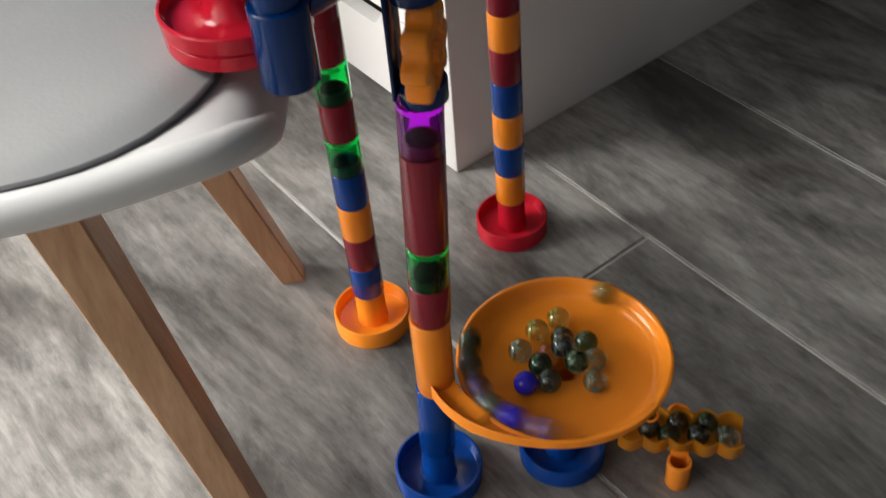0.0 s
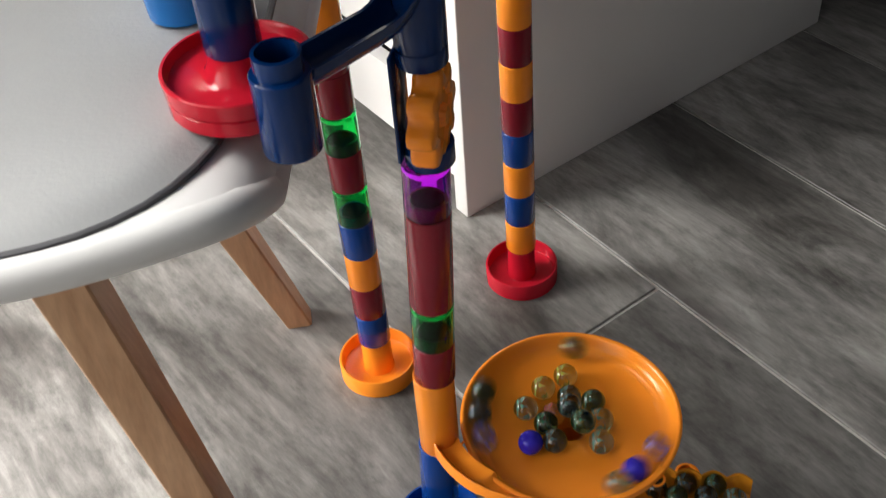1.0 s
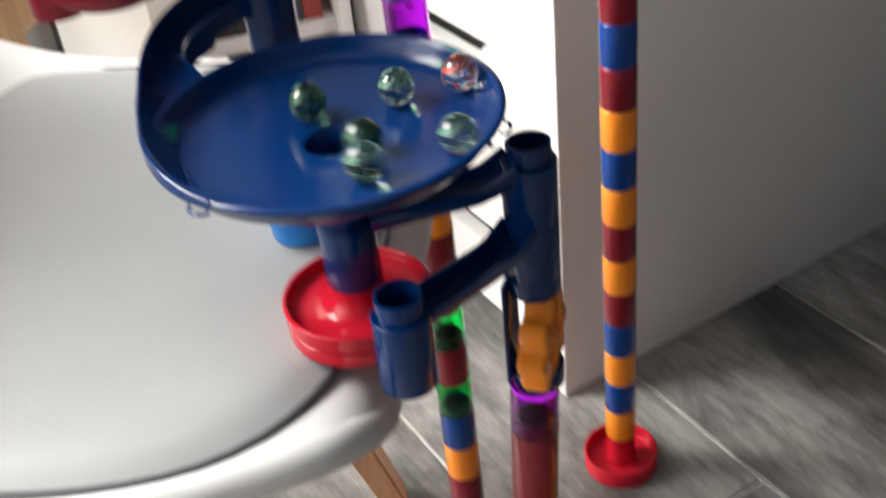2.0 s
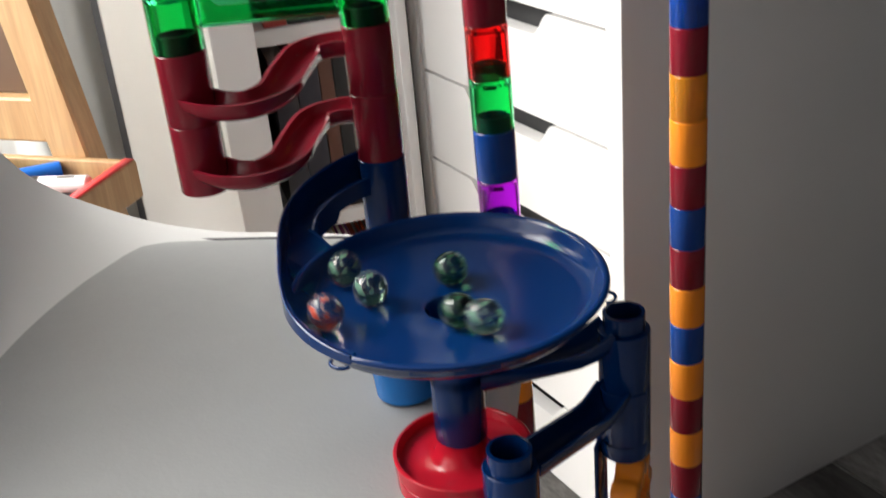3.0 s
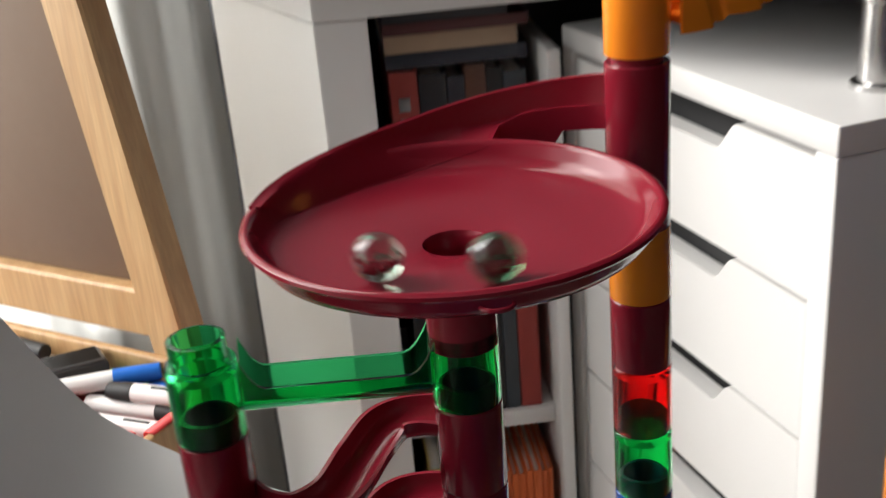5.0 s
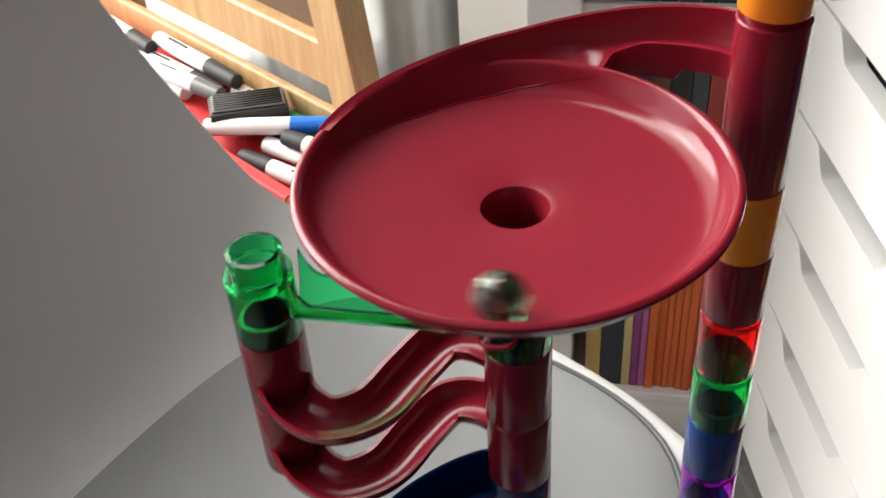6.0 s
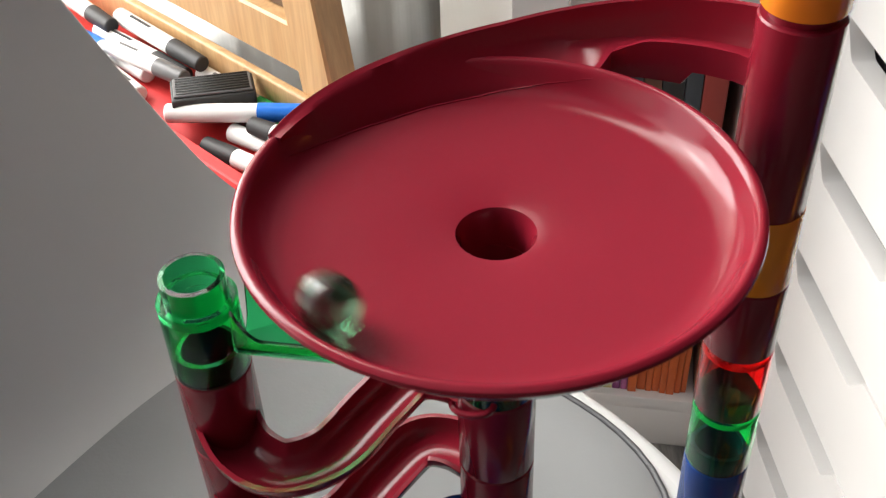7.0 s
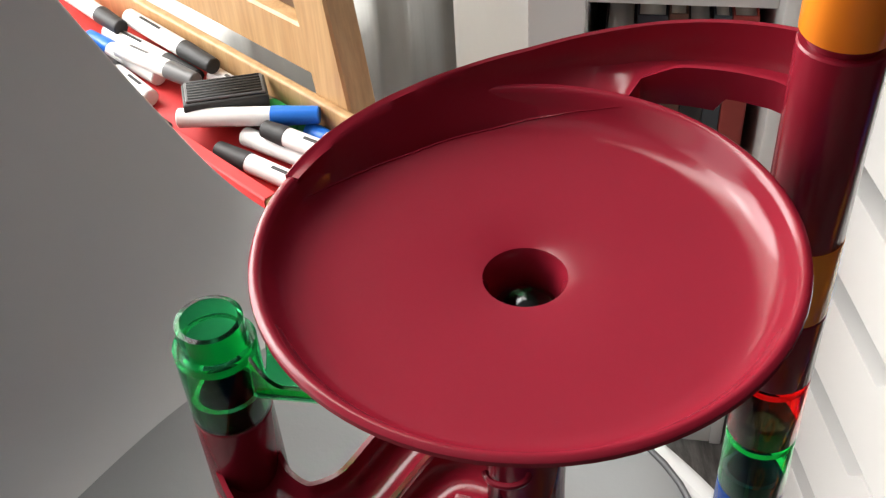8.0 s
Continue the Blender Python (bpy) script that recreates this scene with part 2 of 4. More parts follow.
NY = FLOOR_FAR
bm = box(-0.12, NY, 0, FLOOR_RIGHT + 0.1, NY + 0.1, 2.5)
box(FLOOR_LEFT - 0.1, NY, 0, -1.60, NY + 0.1, 2.5, bm=bm)
box(-1.60, NY, 0, -0.12, NY + 0.1, 0.30, bm=bm)
box(-1.60, NY, 2.15, -0.12, NY + 0.1, 2.5, bm=bm)
tagged(part("wall_north", bm, "wall_grey"), "grey painted wall with a curtained window", "wall", kind="structure")
# unseen east and south walls and ceiling, toned down to weaken the fill light
slab("wall_east", FLOOR_RIGHT, FLOOR_NEAR, 0, FLOOR_RIGHT + 0.1, FLOOR_FAR, 2.5, "wall_low_bounce", "unseen side wall, darkened to cut bounced light")
slab("wall_south", FLOOR_LEFT - 0.1, FLOOR_NEAR - 0.1, 0, FLOOR_RIGHT + 0.1, FLOOR_NEAR, 2.5, "wall_low_bounce", "unseen wall closing the room, darkened to cut bounced light")
slab("ceiling", FLOOR_LEFT - 0.1, FLOOR_NEAR - 0.1, 2.5, FLOOR_RIGHT + 0.1, FLOOR_FAR + 0.1, 2.6, "wall_grey", "unseen ceiling, kept grey to cut bounced light", "ceiling")
WX = FLOOR_LEFT
bm = box(WX - 0.1, FLOOR_NEAR, 0, WX, FLOOR_FAR, 0.05)
box(WX - 0.1, FLOOR_NEAR, 2.15, WX, FLOOR_FAR, 2.5, bm=bm)
box(WX - 0.1, FLOOR_NEAR, 0.05, WX, 0.0, 2.15, bm=bm)
box(WX - 0.1, 0.90, 0.05, WX, FLOOR_FAR, 2.15, bm=bm)
tagged(part("wall_west", bm, "wall_white"), "white wall with a tall glazed door opening", "wall", kind="structure")

# ---- marble run pieces ----
H, R, Z0 = 0.031, 0.0123, 0.0366
WALL = 0.0021


def tube_mesh(h, r=R, spigot=True):
    ri = r - WALL
    rs = ri - 0.0003
    prof = [(ri, 0), (r - 0.0004, 0), (r, 0.0006), (r, h - 0.0007), (r - 0.0005, h - 0.0001)]
    if spigot:
        prof += [(rs, h - 0.0001), (rs, h + 0.0085), (rs - 0.0016, h + 0.0088), (rs - 0.0016, h - 0.003), (ri, h - 0.005)]
    else:
        prof += [(ri, h)]
    return lathe(prof, 36)


TUBES = {}


def tube(mat, parent, z, h=H, name="tube", x=0.0, y=0.0, spigot=True, label=""):
    key = (mat, round(h, 4), spigot)
    if key not in TUBES:
        ob = part(name, tube_mesh(h, R, spigot), mat, parent)
        TUBES[key] = ob.data
    else:
        ob = new(name, TUBES[key])
        ob.parent = parent
    ob.location = (x, y, z)
    if label:
        ob["label"] = label
    return ob


def base_cup(mat, parent, z=0.0, label=""):
    """The round foot: a shallow cup with a hollow stem in the middle."""
    ro = 0.0305
    prof = [(0, 0.003), (ro - 0.004, 0.002), (ro - 0.003, 0), (ro, 0.0005), (ro, 0.0155), (ro - 0.0007, 0.0165), (ro - 0.0018, 0.0165),
            (ro - 0.0024, 0.0155), (ro - 0.0035, 0.0062), (ro - 0.006, 0.0052), (0.0125, 0.0052), (0.0118, 0.0065), (0.0115, 0.034), (0.0112, 0.0445), (0.0093, 0.0445), (0.0093, 0.008), (0, 0.008)]
    ob = part("base", lathe(prof, 48, closed=False), mat, parent, label)
    ob.location = (0, 0, z)
    return ob


def lean(x, y, lx, ly, z=0.35):
    """The pose of a column that stands at (x, y) at the height z and leans by lx, ly per metre."""
    d = Vector((lx, ly, 1)).normalized()
    q = Vector((0, 0, 1)).rotation_difference(d).to_matrix().to_4x4()
    return Matrix.Translation((x - lx * z, y - ly * z, 0)) @ q


def column(name, m, base, pieces, label):
    col = thing(name, label, "toy tower", m, "marble run towers")
    base_cup(base, col)
    for z, h, mat in pieces:
        tube(mat, col, z, h)
    return col


COLOUR = {"O": "orange", "B": "blue", "R": "red", "G": "green_clear", "P": "purple_clear", "r": "red_clear", "o": "orange_clear", "N": "navy", "b": "blue_clear"}


def stack(text, z=Z0):
    return [(z + k * H, H, COLOUR[c]) for k, c in enumerate(text)]


column("tower", lean(0.1984, 0.1551, -0.0185, -0.0071), "bright_red", stack("OBOBROROBORBROoRbBRBOB"),
       "tall tower of orange, blue and red tubes on a red foot")
column("tower", lean(0.0490, 0.1543, -0.0054, 0.0088), "orange", stack("BROBGRGRROBRBPBGrRO"),
       "tall tower of mixed plastic tubes on an orange foot")
A = column("tower", lean(0.0020, -0.0012, 0.0273, -0.0258, 0.1), "blue",
           [(0.0366, 0.0658, "blue"), (0.1687, H, "red"), (0.1997, H, "green_clear"), (0.2307, 0.0675, "red"), (0.2982, 0.0324, "purple_clear")],
           "tower of blue, orange, red and purple tubes on a blue foot")


def funnel(name, mat, centre, hole, inlet_angle, reach, label, inlet_mat=None, low=0.0258, high=0.0419, lip=0.0042, climb=1.0, hug=0.0098):
    """A shallow dish with a hole, a feeding arm from a tube at its side, and a stem under it."""
    f = thing(name, label, "toy funnel", Matrix.Translation((*centre, hole)), "marble run funnels")
    rim = 0.0694
    prof = [(0.0095, -0.012), (0.0100, -0.002), (0.0112, 0.0003), (0.0140, 0.0009), (0.0300, 0.0020), (0.0450, 0.0032), (0.0560, 0.0043), (0.0600, 0.0052), (0.0628, 0.0070), (0.0648, 0.0098), (0.0662, 0.0126), (0.0672, 0.0140),
            (rim - 0.0014, 0.0145), (rim - 0.0004, 0.0144), (rim + 0.0006, 0.0137), (rim + 0.0008, 0.0126), (rim, 0.0116), (rim - 0.0010, 0.0114), (0.0678, 0.0106), (0.0662, 0.0075), (0.0640, 0.0045), (0.0600, 0.0028), (0.0450, 0.0012), (0.0148, -0.001), (0.0124, -0.003), (0.0124, -0.012)]
    part("dish", lathe(prof, 96), mat, f)
    stem = part("stem", lathe([(0.0095, -0.037), (R, -0.037), (R, -0.0122), (0.0095, -0.0122)], 36), mat, f)
    a0 = radians(inlet_angle)
    b = Vector((reach * math.cos(a0), reach * math.sin(a0), 0))

    def along(knots, v):
        for (v0, y0), (v1, y1) in zip(knots, knots[1:]):
            if v <= v1:
                w = (v - v0) / (v1 - v0)
                return y0 + (y1 - y0) * w
        return knots[-1][1]

    def smooth(knots, v):
        return (along(knots, v - 5) + 2 * along(knots, v) + along(knots, v + 5)) / 4 if 10 < v < 125 else along(knots, v)

    SPREAD = ((0, 1.0), (10, 0.96), (27, 0.71), (46, 0.34), (60, 0.14), (76, 0.04), (100, 0.004), (130, 0.0))
    INNER = ((34, 0.0662), (44, 0.0645), (52, 0.0632), (60, 0.0615), (72, 0.0590), (96, 0.0575), (115, 0.0605), (130, 0.0640))
    BOWL = ((0.0450, 0.0032), (0.0560, 0.0043), (0.0600, 0.0052), (0.0628, 0.0070), (0.0648, 0.0098), (0.0660, 0.0122))
    start = math.degrees(math.asin(0.0075 / reach))
    bm = bmesh.new()
    rows = []
    for k in range(61):
        v = start + (130 - start) * k / 60
        ro = rim + 0.0008 + (reach + hug - rim - 0.0008) * smooth(SPREAD, v)
        ri = max(ro - 0.0165, 0.0660) if v < 34 else smooth(INNER, v)
        flat = 0.0146 + climb * (along(((0, 0.0215), (41, 0.0160), (130, 0.0146)), v) - 0.0146)
        top = 0.0147 + climb * (along(((0, 0.0355), (30, 0.0290), (60, 0.0230), (90, 0.0185), (130, 0.0147)), v) - 0.0147)
        rise = along(((0, lip), (27, lip), (34, 0.0008), (60, 0.0)), v)
        if v < 18:
            foot, skirt = flat - 0.0052, flat - 0.0052
        elif v < 34:
            foot, skirt = 0.0092, flat - 0.0052
        else:
            foot, skirt = along(BOWL, ri) - 0.0009, 0.0112
        edge = flat + rise if v < 34 else along(BOWL, ri) + 0.0003
        wall = 0.0018 if v < 34 else 0.0006
        belly = foot + 0.0012 if v < 18 else foot
        sec = [(ro, top), (ro - 0.0006, top + 0.0004), (ro - 0.0016, top - 0.0002), (ro - 0.0024, max(flat, min(top - 0.0004, flat + 0.003))), (ro - 0.0042, flat), (ri + wall + 0.002, flat if v < 34 else edge + (flat - edge) * 0.30),
               (ri + wall, edge), (ri, edge), (ri, foot), (ri + 0.002, belly), (ro - 0.0042, flat - 0.0024 if v < 34 else min(flat - 0.0024, 0.0118)), (ro, skirt)]
        e = Vector((math.cos(a0 + radians(v)), math.sin(a0 + radians(v)), 0))
        rows.append([bm.verts.new((e.x * q, e.y * q, z)) for q, z in sec])
    for p0, p1 in zip(rows, rows[1:]):
        for k in range(12):
            bm.faces.new((p0[k], p0[(k + 1) % 12], p1[(k + 1) % 12], p1[k]))
    bm.faces.new(rows[0])
    bm.faces.new(list(reversed(rows[-1])))
    bmesh.ops.recalc_face_normals(bm, faces=bm.faces)
    part("arm", bm, mat, f)
    inlet = part("inlet_tube", tube_mesh(low + high, R), inlet_mat or mat, f)
    inlet.location = (b.x, b.y, -low)
    for a in (150, 32, 263):
        q = radians(a + inlet_angle - 25)
        c = Vector((rim * math.cos(q), rim * math.sin(q), 0.0095))
        o, s = c.normalized(), Vector((-math.sin(q), math.cos(q), 0))
        o.z = 0
        ring = [c + s * (0.0046 * math.cos(v)) + o * (0.0034 * math.sin(v)) for v in (math.pi * k / 12 for k in range(13))]
        part("loop", sweep(ring, round_section(0.0008, 8)), mat, f)
    return f


E_AT, F_AT, B_AT, C_AT = Vector((-0.0413, 0.1225)), Vector((-0.1295, 0.1393)), Vector((0.0474, 0.1569)), Vector((0.1916, 0.1525))
D_AT, A_AT, Y_AT = Vector((-0.0675, 0.0150)), Vector((0.0102, -0.0089)), Vector((0.0778, -0.0413))


def aim(a, b):
    d = b - a
    return math.degrees(math.atan2(d.y, d.x)), d.length


ang, dist = aim(E_AT, B_AT)
funnel("funnel", "red", E_AT, 0.6490, ang, dist, "round red plastic funnel dish fed by a side arm")
ang, dist = aim(D_AT, E_AT)
funnel("funnel", "navy", D_AT, 0.4860, ang, dist, "round dark blue plastic funnel dish fed by a side arm", low=0.0280, high=0.0333)
ang, dist = aim(Y_AT, Vector((0.0030, -0.0022)))
funnel("funnel", "orange", Y_AT, 0.0938, ang, dist, "round orange plastic catch dish resting on a blue foot", low=-0.0086, high=0.0749, lip=0.0012, climb=0.40, hug=0.0062)
yb = thing("foot", "blue round plastic foot under the orange dish", "toy base", Matrix.Translation((*Y_AT, 0)), "marble run towers")
base_cup("blue", yb)
tube("blue", yb, 0.0366, 0.0190, spigot=False)

# the two columns of the red chutes, hung on the blue dish
E_Z, F_Z = 0.5193, 0.5210


def s_chute(name, z_low, z_high, label):
    c = thing(name, label, "toy chute", Matrix.Translation((0, 0, 0)), "red marble chutes")
    tube("red", c, z_low, 0.0349, "tube", F_AT.x, F_AT.y)
    tube("red", c, z_high, 0.0349, "tube", E_AT.x, E_AT.y)
    u = (E_AT - F_AT)
    n = Vector((u.y, -u.x)).normalized()
    pts = []
    for s, v, z in ((0.02, 0.004, 0.0105), (0.12, 0.016, 0.0098), (0.27, 0.022, 0.0098), (0.44, 0.015, 0.0110), (0.57, -0.001, 0.0150), (0.69, -0.012, 0.0195), (0.83, -0.011, 0.0215), (0.98, -0.003, 0.0220)):
        q = F_AT + u * s + n * v
        pts.append((q.x, q.y, z_low + z + 0.004))
    part("channel", sweep(spline(pts, 7), trough(0.0105, 0.0105, 0.0017)), "red", c)
    return c


s_chute("chute", F_Z + 0.0, E_Z, "glossy red s-shaped marble chute between two tubes")
s_chute("chute", F_Z + 0.0349, E_Z + 0.0349, "glossy red s-shaped marble chute between two tubes")

green = thing("chute", "clear green plastic bridge chute between two sockets", "toy chute", Matrix.Translation((0, 0, 0)))
tube("green_clear", green, 0.5905, 0.0290, "socket", F_AT.x, F_AT.y)
tube("green_clear", green, 0.5892, 0.0290, "socket", E_AT.x, E_AT.y)
u = (E_AT - F_AT).normalized()
p0, p1 = F_AT + u * 0.012, E_AT - u * 0.012


def shoulder(w):
    rise = 1 + 1.0 * max(0.0, 1 - min(w, 1 - w) / 0.14) ** 2
    return trough(0.0092, 0.0115, 0.0016, rise, rise)


part("channel", sweep([p0.lerp(p1, k / 40).to_3d() + Vector((0, 0, 0.6105 - 0.0045 * k / 40)) for k in range(41)], shoulder), "green_clear", green)

# ---- the blue double arm on the front tower, and the wheel under it ----


def arm_piece(name, z, cup_at, cup_z, label):
    a = thing(name, label, "toy chute", Matrix.Translation((0, 0, 0)), "blue arm chutes")
    tube("navy", a, z, 0.0310, "socket", A_AT.x, A_AT.y)
    tube("navy", a, cup_z, 0.0365, "cup", cup_at.x, cup_at.y)
    d = (cup_at - A_AT)
    q0, q1 = A_AT + d * 0.11, A_AT + d * 0.89
    pts = []
    for k in range(13):
        w = k / 12
        q = q0.lerp(q1, w)
        pts.append((q.x, q.y, z + 0.0270 + (cup_z + 0.0075 - z) * w + 0.007 * max(0, 1 - w * 5)))
    part("channel", sweep(pts, trough(0.0095, 0.0125, 0.0017)), "navy", a)
    return a


arm_piece("arm", 0.3960, Vector((-0.0720, -0.0340)), 0.3960, "dark blue arm chute ending in an open cup")
arm_piece("arm", 0.4270, D_AT, 0.4180, "dark blue arm chute under the blue dish")

wheel_box = thing("wheel_holder", "dark blue plastic bracket holding an orange paddle wheel", "toy part", Matrix.Translation((A_AT.x, A_AT.y, 0.3306)) @ pose(0, 0, 0, 0, 0, -50))
tube("navy", wheel_box, 0.0, 0.012, "collar", spigot=False)
tube("navy", wheel_box, 0.0575, 0.0104, "collar", spigot=False)
for s in (-1,):
    part("side", box(s * 0.0125 - 0.001, -0.011, 0.004, s * 0.0125 + 0.001, 0.011, 0.064, 0.0008), "navy", wheel_box)
bm = bmesh.new()
outline = []
for k in range(72):
    v = 2 * math.pi * k / 72
    rr = 0.0228 + 0.0030 * math.tanh(1.6 * math.cos(8 * v))
    outline.append((rr * math.cos(v), rr * math.sin(v)))
rings = [[bm.verts.new((x, a * s, b * s)) for a, b in outline] for x, s in ((-0.0068, 0.50), (-0.0068, 0.88), (-0.0060, 0.96), (-0.0040, 1.0), (0.0040, 1.0), (0.0060, 0.96), (0.0068, 0.88), (0.0068, 0.62), (0.0048, 0.58), (0.0048, 0.24), (0.0080, 0.20))]
for r0, r1 in zip(rings, rings[1:]):
    for k in range(72):
        bm.faces.new((r0[k], r0[(k + 1) % 72], r1[(k + 1) % 72], r1[k]))
bm.faces.new(rings[0])
bm.faces.new(list(reversed(rings[-1])))
bmesh.ops.recalc_face_normals(bm, faces=bm.faces)
wheel = part("wheel", bm, "orange", wheel_box, "orange paddle wheel with rounded lobes")
wheel.location = (0.0030, -0.003, 0.030)

# the foot and stem on the chair seat
SEAT = 0.3943
dfoot = thing("foot", "red translucent round plastic foot standing on the chair seat", "toy base", Matrix.Translation((*D_AT, SEAT)), "marble run towers")
part("lower_cup", lathe([(0, 0.001), (0.0315, 0.0), (0.0325, 0.0006), (0.0325, 0.0072), (0.0318, 0.0077), (0, 0.0077)], 56, closed=False), "bright_red", dfoot)
prof = [(0, 0.0080), (0.0322, 0.0080), (0.0329, 0.0087), (0.0333, 0.0160), (0.0328, 0.0167), (0.0316, 0.0167), (0.0311, 0.0158),
        (0.0302, 0.0118), (0.0270, 0.0108), (0.0170, 0.0114), (0.0140, 0.0140), (0.0122, 0.0190), (0.0112, 0.0235), (0.0112, 0.0400), (0.0093, 0.0400), (0.0093, 0.015), (0, 0.015)]
part("upper_cup", lathe(prof, 56, closed=False), "bright_red", dfoot)

# ---- orange stepped chute between the two tall towers ----
zb, zc = 0.6937, 0.7186
bridge = thing("chute", "orange stepped plastic chute joining the tops of two towers", "toy chute", Matrix.Translation((0, 0, 0)))
tube("orange", bridge, zb, 0.0310, "socket", B_AT.x, B_AT.y)
tube("orange", bridge, zc, 0.0300, "socket", C_AT.x, C_AT.y, spigot=False)
tube("blue", bridge, zc + 0.030, H, "tube", C_AT.x, C_AT.y)
d = C_AT - B_AT
m = Matrix.Translation((B_AT.x, B_AT.y, 0)) @ pose(0, 0, 0, 0, 0, math.degrees(math.atan2(d.y, d.x)))
steps, L = 12, d.length
path = []
for k in range(steps):
    z = zb + 0.0100 + (zc + 0.010 - zb - 0.0100) * (k + 0.5) / steps
    shift = 0.0007 if k % 2 else -0.0007
    for w in (0.04, 0.5, 0.94):
        path.append(m @ Vector((0.012 + (L - 0.024) * (k + w) / steps, shift, z)))
chan = [(0.0110, 0.0085), (0.0092, 0.0085), (0.0089, 0.0012), (-0.0089, 0.0012), (-0.0092, 0.0085), (-0.0110, 0.0085), (-0.0110, -0.004), (-0.0095, -0.004), (-0.0090, -0.0008), (0.0090, -0.0008), (0.0095, -0.004), (0.0110, -0.004)]
bm = sweep(path, chan)
part("channel", bm, "orange", bridge)

# ---- the chair: a moulded shell with a loose pad on four beech legs ----
CHAIR = Matrix.Translation((-0.150, 0.187, 0)) @ pose(0, 0, 0, 0, 0, -38)
chair = thing("chair", "pale grey moulded shell chair with seat pad and splayed wooden legs", "chair", CHAIR)


def shell_point(u, v):
    """u: 0 at the front lip to 1 at the top of the back; v: -1 to 1 across."""
    line = ((0.178, 0.364), (0.174, 0.375), (0.155, 0.381), (0.10, 0.381), (0.03, 0.380), (-0.05, 0.380), (-0.11, 0.386), (-0.155, 0.405), (-0.185, 0.440), (-0.205, 0.490), (-0.222, 0.550), (-0.240, 0.620), (-0.256, 0.690), (-0.266, 0.745))
    half = (0.112, 0.134, 0.155, 0.178, 0.191, 0.197, 0.198, 0.192, 0.180, 0.164, 0.144, 0.122, 0.101, 0.064)
    q = u * (len(line) - 1)
    k = min(int(q), len(line) - 2)
    w = q - k

    def cr(vals):
        a, b, c, e = vals[max(k - 1, 0)], vals[k], vals[k + 1], vals[min(k + 2, len(vals) - 1)]
        return 0.5 * (2 * b + (c - a) * w + (2 * a - 5 * b + 4 * c - e) * w * w + (3 * b - a - 3 * c + e) * w ** 3)
    x, z, hw = cr([p[0] for p in line]), cr([p[1] for p in line]), cr(half)
    back = min(1.0, max(0.0, (u - 0.42) / 0.25))
    back = back * back * (3 - 2 * back)
    edge = abs(v) ** 2.4
    z += edge * (0.004 * (u / 0.42 if u < 0.42 else 1) * (1 - back) + 0.012 * math.exp(-((u - 0.52) / 0.10) ** 2))
    x += back * edge * 0.008
    return Vector((x, hw * v, z))


def shell_mesh():
    nu, nv = 56, 33
    bm = bmesh.new()
    top = [[bm.verts.new(shell_point(i / nu, 2 * j / (nv - 1) - 1)) for j in range(nv)] for i in range(nu + 1)]
    for i in range(nu):
        for j in range(nv - 1):
            bm.faces.new((top[i][j], top[i][j + 1], top[i + 1][j + 1], top[i + 1][j]))
    bm.normal_update()
    bmesh.ops.recalc_face_normals(bm, faces=bm.faces)
    geom = bmesh.ops.solidify(bm, geom=list(bm.faces), thickness=0.006)
    return bm


part("shell", shell_mesh(), "shell", chair)
rim = [shell_point(0, 2 * j / 20 - 1) for j in range(20)] + [shell_point(i / 60, 1) for i in range(61)] + [shell_point(1, 1 - 2 * j / 20) for j in range(1, 20)] + [shell_point(1 - i / 60, -1) for i in range(60)]
rim.append(rim[0].copy())


def rim_section(w):
    """Thick round the seat, thin round the back."""
    thin = min(1.0, max(0.0, min(w - 0.24, 0.88 - w) / 0.07))
    return round_section(0.0095 - 0.0056 * thin * thin * (3 - 2 * thin), 12)


part("edge", sweep([q - Vector((0, 0, 0.003)) for q in spline(rim, 2)], rim_section, caps=False), "shell", chair, "thick rounded rim of the shell")


def pad_mesh():
    bm = bmesh.new()
    n, rings = 72, 24
    mid = bm.verts.new((-0.012, 0, 0.3966))
    last = None
    rows = []
    for k in range(1, rings + 1):
        w = k / rings
        row = []
        for j in range(n):
            a = 2 * math.pi * j / n
            r = 1 / ((abs(math.cos(a)) / 0.183) ** 3.6 + (abs(math.sin(a)) / 0.184) ** 3.6) ** (1 / 3.6)
            x, y = -0.012 + r * 1.0 * w * math.cos(a), r * 1.0 * w * math.sin(a)
            z = 0.3945 + 0.001 * w ** 4 * (abs(math.sin(a)) ** 2) - 0.006 * (max(0, w - 0.90) / 0.10) ** 2 + 0.002 * (1 - w * w)
            row.append(bm.verts.new((x, y, z)))
        rows.append(row)
    low = [bm.verts.new((v.co.x * 0.99, v.co.y * 0.99, v.co.z - 0.010)) for v in rows[-1]]
    rows.append(low)
    for j in range(n):
        bm.faces.new((mid, rows[0][j], rows[0][(j + 1) % n]))
    for a, b in zip(rows, rows[1:]):
        for j in range(n):
            bm.faces.new((a[j], b[j], b[(j + 1) % n], a[(j + 1) % n]))
    bm.faces.new(list(reversed(low)))
    bmesh.ops.recalc_face_normals(bm, faces=bm.faces)
    return bm


part("pad", pad_mesh(), "pad", chair, "grey leatherette seat pad edged by a shade-coloured cord")
# dark cord that paints the shadow in the gap between pad and shell
cord = []
for j in range(97):
    a = 2 * math.pi * j / 96
    r = 1 / ((abs(math.cos(a)) / 0.1838) ** 3.6 + (abs(math.sin(a)) / 0.1848) ** 3.6) ** (1 / 3.6)
    cord.append((-0.012 + r * 1.0 * math.cos(a), r * math.sin(a), 0.3893))
part("piping", sweep(cord, round_section(0.0019, 8), caps=False), "desk_grey", chair, "dark grey cord standing in for the gap shadow round the pad")


